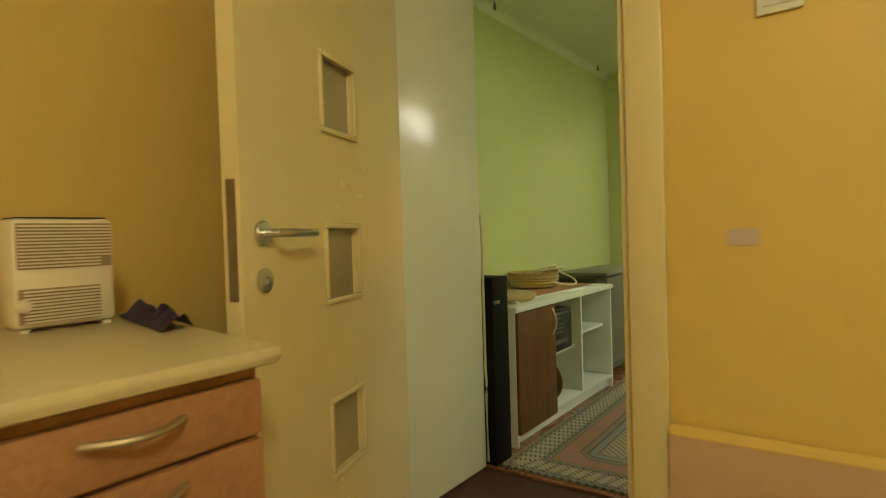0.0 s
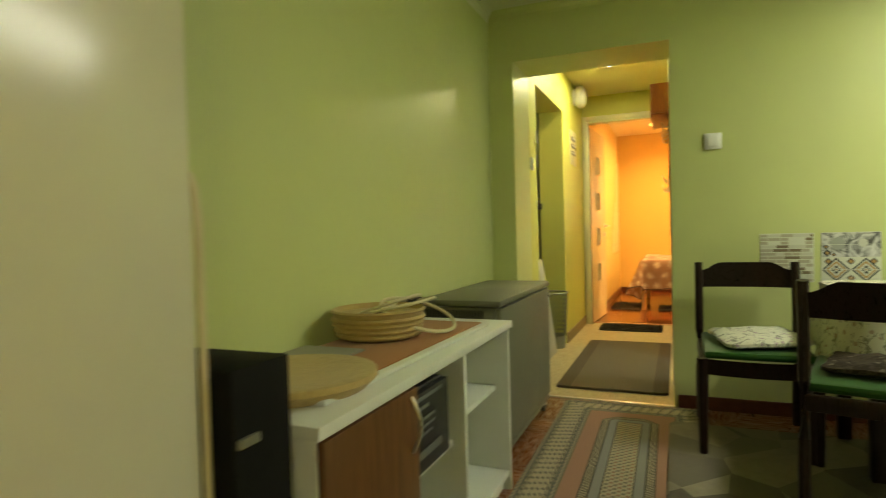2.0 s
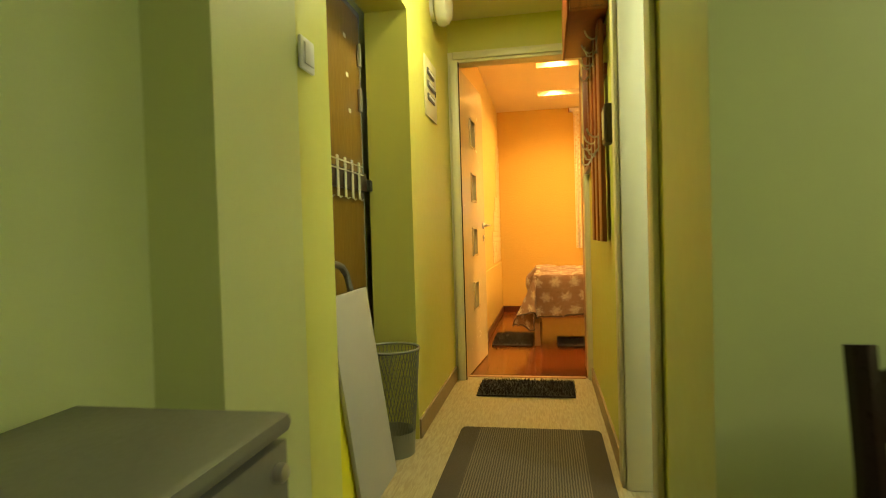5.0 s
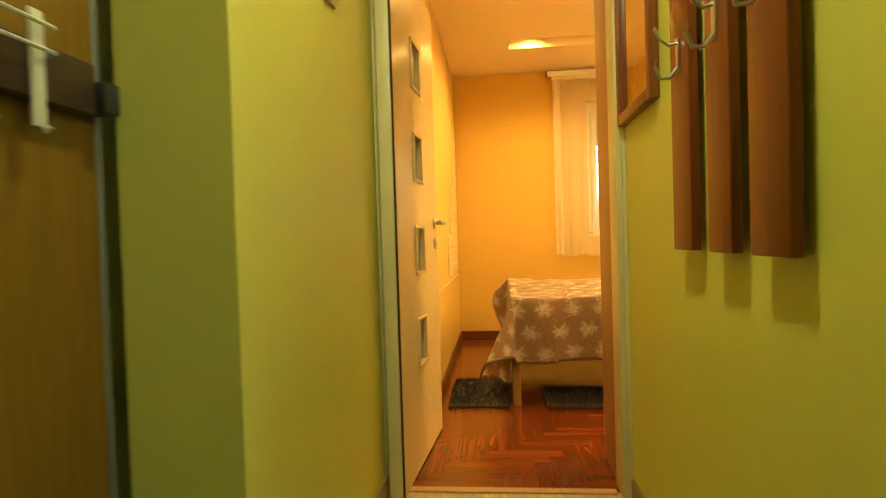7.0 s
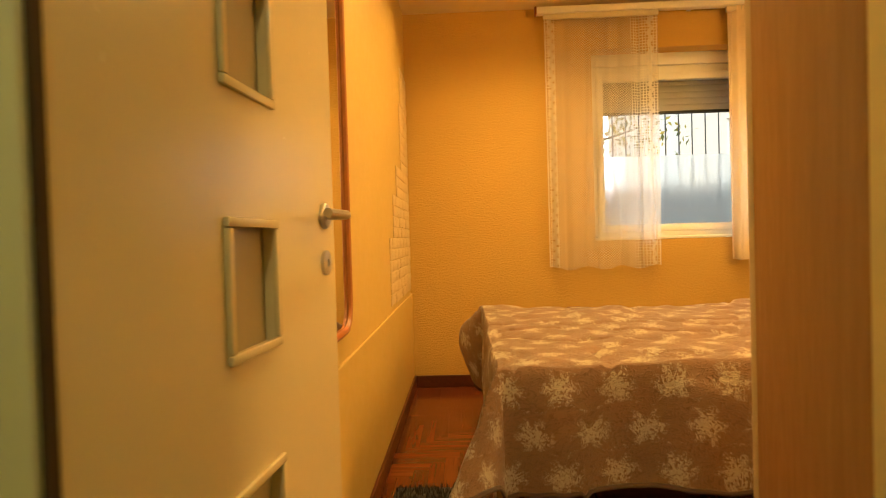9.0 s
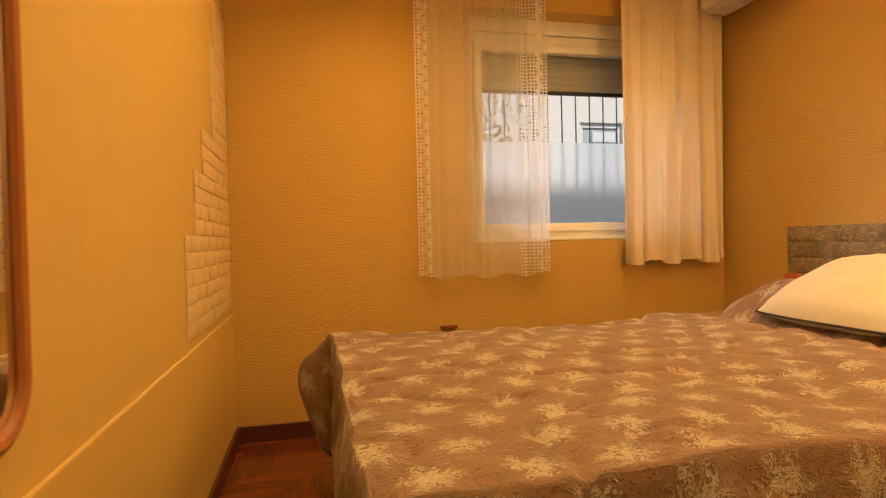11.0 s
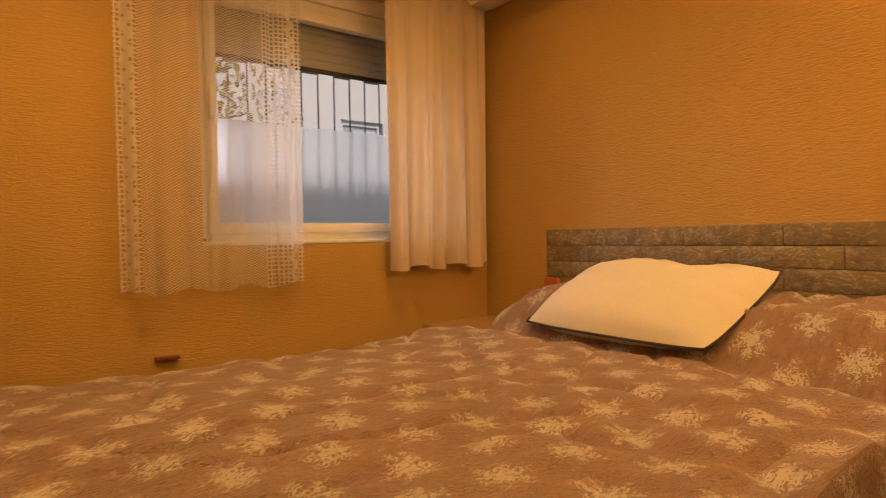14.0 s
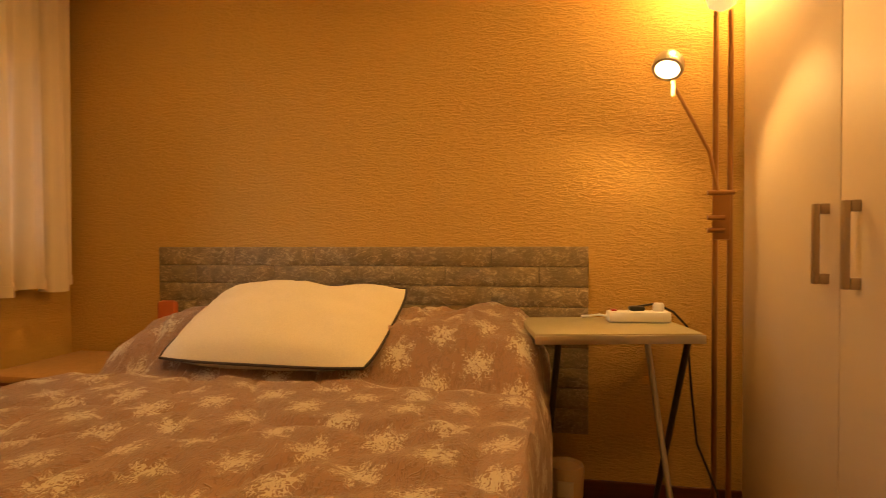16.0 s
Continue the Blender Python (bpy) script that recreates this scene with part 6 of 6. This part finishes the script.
# folding tray table with a power strip
tt = thing("folding_table", (0.82, 8.16, 0), "folding tray table with a pale top and crossed metal legs", "table")
TRAY = lacquer("beige_tray", (0.34, 0.31, 0.20), 0.35)
TM = pose(0.93, 8.165, 0, 0, 0, 11.4)
part("top", box(-0.18, -0.235, 0.674, 0.16, 0.26, 0.70, 0.010, None, TM), TRAY, tt)
part("edge_band", box(-0.186, -0.237, 0.668, -0.1805, 0.262, 0.694, 0.002, None, TM), CHROME, tt, "pale metal edge band")
for y in (-0.175, 0.21):
    part("leg", tube([TM @ Vector(p) for p in ((0.13, y, 0.668), (0.11, y, 0.60), (-0.15, y, 0.011))], 0.010, None, 10), CHROME, tt)
    part("leg", tube([TM @ Vector(p) for p in ((-0.15, y - 0.024, 0.668), (-0.13, y - 0.024, 0.62), (0.13, y - 0.024, 0.011))], 0.010, None, 10), DARKM, tt)
part("crossbar", tube([TM @ Vector((-0.15, -0.175, 0.02)), TM @ Vector((-0.15, 0.21, 0.02))], 0.009, None, 8), CHROME, tt)
ps = thing("power_strip", (0.86, 8.05, 0.70), "white power strip with a dark and a pale plug", "power strip")
SM = Matrix.Translation((0.985, 8.06, 0.701)) @ Matrix.Rotation(radians(6), 4, "Z")
part("body", box(-0.028, -0.10, 0.0, 0.028, 0.10, 0.036, 0.008, None, SM), PVC, ps)
part("switch", box(-0.012, 0.070, 0.036, 0.012, 0.088, 0.041, 0.002, None, SM), lacquer("red_rocker", (0.5, 0.03, 0.02), 0.3), ps, "red rocker")
part("plug", box(-0.018, -0.02, 0.036, 0.018, 0.03, 0.052, 0.008, None, SM), BLACK, ps, "black flat plug")
part("plug", lathe([(0.018, 0), (0.018, 0.02), (0.014, 0.026), (0, 0.027)], SM @ Vector((0, -0.065, 0.036)), None, 16), PVC, ps, "pale round plug")
part("cord", tube([(0.985, 8.158, 0.718), (0.995, 8.185, 0.720), (1.02, 8.215, 0.712), (1.06, 8.235, 0.706), (1.10, 8.24, 0.68), (1.12, 8.24, 0.60)], 0.0045, None, 6), PVC, ps)
part("cord", tube([SM @ Vector((0, -0.0, 0.05)), SM @ Vector((0.02, -0.06, 0.058)), SM @ Vector((0.03, -0.12, 0.03)), (1.05, 7.895, 0.68), (1.04, 7.885, 0.5), (1.02, 7.87, 0.3), (0.96, 7.82, 0.16), (0.99, 7.80, 0.06), (1.05, 7.79, 0.03)], 0.004, None, 6), BLACK, ps, "black cord")
solo("floor_cable", tube(arc(lambda u: (0.99 + 0.05 * u, 8.22 - 0.36 * u, 0.01 + 0.15 * max(0, math.sin(3.14 * (u * 1.0))) ** 3 * (1 - u)), 16), 0.0045, None, 6), BLACK, "black cable looping over the floor", "cable", (1.0, 8.1, 0.0))
bn = thing("small_bin", (0.93, 8.295, 0), "small white plastic bin behind the bed", "bin")
part("body", lathe([(0.0, 0.0), (0.05, 0.0), (0.062, 0.22), (0.058, 0.235), (0.05, 0.225), (0.0, 0.22)], (0.93, 8.295, 0.0), None, 22), lacquer("cream_plastic", (0.55, 0.40, 0.24), 0.4), bn)
part("label", box(0.866, 8.27, 0.15, 0.870, 8.32, 0.20, 0.001), LINEN, bn)

# wardrobe beside the door
wr = thing("wardrobe", (-0.1, 7.67, 0), "pale three-door wardrobe with bow handles", "wardrobe")
WF, WL, WR_ = 7.70, -0.685, 1.125
part("side_panel", box(WL, 7.435, 0.0, WL + 0.018, WF - 0.02, 2.12, 0.002), BEECH, wr)
part("side_panel", box(WR_ - 0.018, 7.435, 0.0, WR_, WF - 0.02, 2.12, 0.002), WARDW, wr)
part("top_panel", box(WL, 7.435, 2.121, WR_, WF - 0.001, 2.14, 0.002), WARDW, wr)
part("back_panel", box(WL + 0.02, 7.435, 0.06, WR_ - 0.02, 7.445, 2.12), WARDW, wr)
part("plinth", box(WL + 0.02, WF - 0.05, 0, WR_ - 0.02, WF - 0.03, 0.075), WARDW, wr)
HAND = lacquer("satin_nickel", (0.46, 0.38, 0.30), 0.35, 0.9)
for a, b, hx in ((0.457, WR_ - 0.002, 0.512), (-0.098, 0.453, 0.372), (WL + 0.002, -0.102, -0.15)):
    dd = part("door", box(a, WF - 0.019, 0.08, b, WF, 2.12, 0.002), WARDW, wr)
    h = part("handle", box(hx - 0.009, WF + 0.020, 0.868, hx + 0.009, WF + 0.034, 1.057, 0.003), HAND, dd, "flat bow handle")
    part("handle_foot", box(hx - 0.009, WF, 0.868, hx + 0.009, WF + 0.0195, 0.893, 0.002), HAND, h)
    part("handle_foot", box(hx - 0.009, WF, 1.032, hx + 0.009, WF + 0.0195, 1.057, 0.002), HAND, h)

# mats on the bedroom floor
shaggy("bedside_mat", -1.395, 8.36, -1.065, 8.93, 0.035, GREYMAT, "dark grey shaggy mat beside the bed")
shaggy("bed_mat", -0.86, 8.36, -0.30, 8.72, 0.035, GREYMAT, "dark shaggy mat half under the bed")

# spots in the ceiling troughs
for x, y in ((-0.82, 9.64), (-0.82, 8.64), (0.35, 9.64), (0.35, 8.64)):
    sp = thing("recessed_spot", (x, y, CB + 0.1), "lit spot in a ceiling light trough", "lamp", "ceiling spots")
    part("ring", lathe([(0.03, 0), (0.03, -0.012), (0.022, -0.014)], (x, y, CB + 0.099), None, 20), CHROME, sp)
    part("bulb", lathe([(0.0, -0.012), (0.021, -0.010), (0.021, -0.004), (0.0, -0.004)], (x, y, CB + 0.099), None, 18), glow("spot_glow", (1.0, 0.78, 0.42), 14.0), sp)

# ---- outside the window ----
gr = thing("window_grille", (0.34, 10.80, 0.9), "dark steel window grille with short cross bars", "grille")
BARM = lacquer("grille_steel", (0.16, 0.16, 0.16), 0.5, 0.4)
for i in range(20):
    x = -0.441 + i * 0.09
    part("bar", tube([(x, 10.80, 0.80), (x, 10.80, 2.2)], 0.0045, None, 6), BARM, gr)
    if i % 2 == 0:
        z = 1.765
        part("cross_bar", tube([(x, 10.80, z), (x + 0.09, 10.80, z)], 0.0065, None, 6), BARM, gr)
for z in (0.86, 2.14):
    part("rail", box(-0.5, 10.79, z, 1.25, 10.81, z + 0.02), BARM, gr)
for x in (-0.5, 1.2):
    part("anchor", box(x, 10.70, 2.14, x + 0.02, 10.79, 2.16), BARM, gr)

nb = thing("neighbour_house", (5.2, 17, -0.3), "pale grey rendered house across the yard", "house")
REND = paint("grey_render", (0.86, 0.81, 0.73), 0.85, 90, 0.3)
bm, at = None, 1.95
for x0, x1 in ((2.60, 3.25), (5.2, 6.2)):
    bm = box(at, 15.0, -0.3, x0, 15.25, 6.2, 0, bm)
    bm = box(x0, 15.0, -0.3, x1, 15.25, 1.55, 0, bm)
    bm = box(x0, 15.0, 2.52, x1, 15.25, 6.2, 0, bm)
    at = x1
bm = box(at, 15.0, -0.3, 8.5, 15.25, 6.2, 0, bm)
bm = box(1.95, 15.251, -0.3, 2.15, 19, 6.2, 0, bm)
part("wall", bm, REND, nb)
part("roof", box(1.6, 14.6, 6.201, 8.9, 19.3, 6.45), paint("roof_tile_brown", (0.22, 0.10, 0.07), 0.8), nb)
for x0, x1 in ((2.60, 3.25), (5.2, 6.2)):
    wv = part("window", box(x0 + 0.06, 15.10, 1.61, x1 - 0.06, 15.11, 2.46), lacquer("house_glass", (0.50, 0.55, 0.56), 0.2), nb)
    for a, b, c, d in ((x0, x0 + 0.06, 1.55, 2.52), (x1 - 0.06, x1, 1.55, 2.52), (x0 + 0.061, x1 - 0.061, 1.55, 1.61), (x0 + 0.061, x1 - 0.061, 2.46, 2.52)):
        part("window_frame", box(a, 15.06, c, b, 15.12, d), PVC, wv)
    for k in range(5):
        part("blind_slat", box(x0 + 0.22, 15.075, 1.62 + k * 0.16, x1 - 0.07, 15.09, 1.765 + k * 0.16), PVC, wv)
# made-up wall in place of a dark hedge; it darkens the lower film
hg = thing("garden_wall", (2, 13.2, -0.3), "low dark wall standing in for a hedge behind the frosted film", "garden wall")
part("wall", box(-6, 13.2, -0.3, 9, 13.4, 1.38, 0.01), paint("dark_stone", (0.12, 0.125, 0.12), 0.9, 60, 0.6), hg)
part("coping", box(-6, 13.15, 1.381, 9, 13.45, 1.45, 0.01), paint("grey_coping", (0.24, 0.24, 0.23), 0.9), hg)


def tree(base, height, seed, label):
    r = random.Random(seed)
    t = thing("tree", base, label, "tree")
    b = Vector(base)
    BARK = paint("grey_bark", (0.14, 0.10, 0.075), 0.9, 40, 0.9)
    bm = tube([b, b + Vector((0.05, 0, height * 0.3)), b + Vector((0.0, 0.06, height * 0.6)), b + Vector((0.05, 0, height))], 0.11, None, 10, False, 0.03)
    tips = []
    for k in range(16):
        z = height * r.uniform(0.3, 0.95)
        a = 6.283 * k / 16 + r.uniform(-.3, .3)
        l = height * r.uniform(0.18, 0.34)
        p0, p1 = b + Vector((0, 0, z)), b + Vector((math.cos(a) * l, math.sin(a) * l, z + l * 0.45))
        pm = (p0 + p1) / 2 + Vector((0, 0, 0.08))
        bm = tube([p0, pm, p1], 0.035, bm, 6, False, 0.008)
        tips += [pm, p1, p1 + Vector((r.uniform(-.3, .3), r.uniform(-.3, .3), r.uniform(-.2, .3)))]
    part("trunk", bm, BARK, t)
    lv = bmesh.new()
    for c in tips:
        for _ in range(100):
            p = c + Vector((r.gauss(0, .24), r.gauss(0, .24), r.gauss(0, .20)))
            q = Euler((r.uniform(0, 6.3), r.uniform(0, 6.3), r.uniform(0, 6.3))).to_matrix()
            s = r.uniform(0.025, 0.05)
            lv.faces.new([lv.verts.new(p + q @ Vector(w)) for w in ((-s, 0, 0), (0, -s * 0.5, s * 0.15), (s, 0, 0), (0, s * 0.5, s * 0.15))])
    n = Net("yellowing_leaves", 0.6)
    n.color(n.mix(n.island(), (0.10, 0.13, 0.03), (0.55, 0.42, 0.06)))
    me = finish("crown", lv, n.mat)
    ob = new("crown", me)
    me.transform(wm(t).inverted())
    ob.parent = t
    tagged(ob, "sparse yellow-green leaves", "", "", "stuff")
    return t


tree((0.05, 14.2, -0.3), 4.6, 3, "tree with thinning yellow-green leaves in the yard")
tree((-1.6, 15.5, -0.3), 5.2, 5, "tall tree with yellow-green leaves in the yard")

# bright hazy sky beyond the yard
bd = bmesh.new()
bd.faces.new([bd.verts.new(c) for c in ((-70, 64, -0.3), (70, 64, -0.3), (70, 64, 45), (-70, 64, 45))])
sky_sheet = new("backdrop", finish("backdrop", bd, glow("hazy_sky", (0.88, 0.94, 1.0), 12.0)))
tagged(sky_sheet, "bright hazy sky beyond the yard", "", "", "structure")


# ---- pieces of walls and floors ----
def brick_mesh(name, w, h, d, axis, mat):
    """A soft-edged foam brick, its back on the wall; axis: outward along x, -1 or 1."""
    bm = box(0, 0.001, 0.001, d, w - 0.001, h - 0.001, 0.0035)
    if axis < 0:
        bm.transform(Matrix.Diagonal((-1, 1, 1, 1)))
    return finish(name, bm, mat, True)


hb = thing("brick_panel", (1.155, 9.06, 0.5), "grey marbled foam brick panels stuck on the wall behind the bed", "wall panel")
part("backing", box(1.150, 8.21, 0.50, 1.159, 9.965, 0.945), GREYBRICK, hb, "", False)
part("backing", box(1.150, 8.21, 0.26, 1.159, 8.42, 0.499), GREYBRICK, hb, "", False)
BM = brick_mesh("brick", 0.351, 0.074, 0.006, -1, GREYBRICK)
BMH = brick_mesh("brick_half", 0.1755, 0.074, 0.006, -1, GREYBRICK)
for r in range(9):
    z = 0.945 - 0.074 * (r + 1)
    y, k = 8.21, 0
    end = 9.965 if r < 6 else 8.41
    while y < end - 0.05:
        half = (r % 2 == 1 and k == 0) or y + 0.351 > end + 0.01
        ob = new("brick", BMH if half else BM)
        ob.parent = hb
        ob.location = Vector((1.150, y, z)) - Vector((1.155, 9.06, 0.5))
        y += 0.1755 if half else 0.351
        k += 1

wbp = thing("white_brick_panel", (-1.44, 10.0, 0.66), "white foam brick panels stepping up the corner of the wall", "wall panel")
WB = brick_mesh("brick", 0.155, 0.0545, 0.007, 1, WHITEBRICK)
WBH = brick_mesh("brick_half", 0.0775, 0.0545, 0.007, 1, WHITEBRICK)
for r in range(24):
    z = 0.625 + r * 0.0545
    start = 9.51 if z < 0.95 else 9.66 if z < 1.13 else 9.81 if z < 1.33 else 10.03 if z < 1.68 else 10.16
    y = 10.415
    k = 0
    while y > start + 0.02:
        half = (r % 2 == 1 and k == 0) or y - 0.155 < start - 0.04
        w = 0.0775 if half else 0.155
        ob = new("brick", WBH if half else WB)
        ob.parent = wbp
        ob.location = Vector((-1.4695 - random.uniform(0, 0.003), y - w, z)) - Vector((-1.44, 10.0, 0.66))
        ob.rotation_euler = (radians(random.uniform(-1.2, 1.2)), 0, 0)
        y -= w
        k += 1


def parquet(parent, x0, y0, x1, y1, near, mh, mv, z, w=0.062, n=5):
    """Herringbone blocks: those in the stretch near (x0, y0, x1, y1) are objects, the rest one mesh."""
    L = n * w
    hm, vm = finish("plank", box(0.0005, 0.0005, 0, L - 0.0005, w - 0.0005, 0.010), mh), finish("plank", box(0.0005, 0.0005, 0, w - 0.0005, L - 0.0005, 0.010), mv)
    verts, faces, mats = [], [], []
    count = 0
    for i in range(-80, 80):
        for j in range(-6, 8):
            for kind in (0, 1):
                px = x0 + i * w + j * 2 * L + (L if kind else 0)
                py = y0 + i * w + ((w - L) if kind else 0)
                a, b = (w, L) if kind else (L, w)
                if px + a < x0 or px > x1 or py + b < y0 or py > y1:
                    continue
                cx, cy = px + a / 2, py + b / 2
                whole = px >= x0 and py >= y0 and px + a <= x1 and py + b <= y1
                if whole and near[0] < cx < near[2] and near[1] < cy < near[3] and count < 300:
                    ob = new("plank", vm if kind else hm)
                    ob.parent = parent
                    ob.location = (px, py, z)
                    count += 1
                else:
                    qx0, qy0, qx1, qy1 = max(px, x0) + .0005, max(py, y0) + .0005, min(px + a, x1) - .0005, min(py + b, y1) - .0005
                    if qx1 - qx0 < 0.003 or qy1 - qy0 < 0.003:
                        continue
                    o = len(verts)
                    for zz in (z, z + 0.010):
                        verts += [(qx0, qy0, zz), (qx1, qy0, zz), (qx1, qy1, zz), (qx0, qy1, zz)]
                    faces += [(o + 4, o + 5, o + 6, o + 7), (o, o + 1, o + 5, o + 4), (o + 1, o + 2, o + 6, o + 5), (o + 2, o + 3, o + 7, o + 6), (o + 3, o, o + 4, o + 7)]
                    mats += [kind] * 5
    me = bpy.data.meshes.new("planks")
    me.from_pydata(verts, [], faces)
    me.materials.append(mh), me.materials.append(mv)
    me.polygons.foreach_set("material_index", mats)
    ob = new("planks", me)
    ob.parent = parent
    tagged(ob, "remaining parquet blocks", "", "", "stuff")


parquet(bpy.data.objects["floor_bedroom"], -1.47, 7.385, 1.16, 10.42, (-1.5, 7.3, -0.5, 9.6), PARQ, PARQV, -0.0095)
parquet(bpy.data.objects["floor_dining"], -1.66, 1.97, 2.1, 4.62, (-1.7, 1.9, -0.6, 4.7), PARQD, PARQDV, -0.0095)
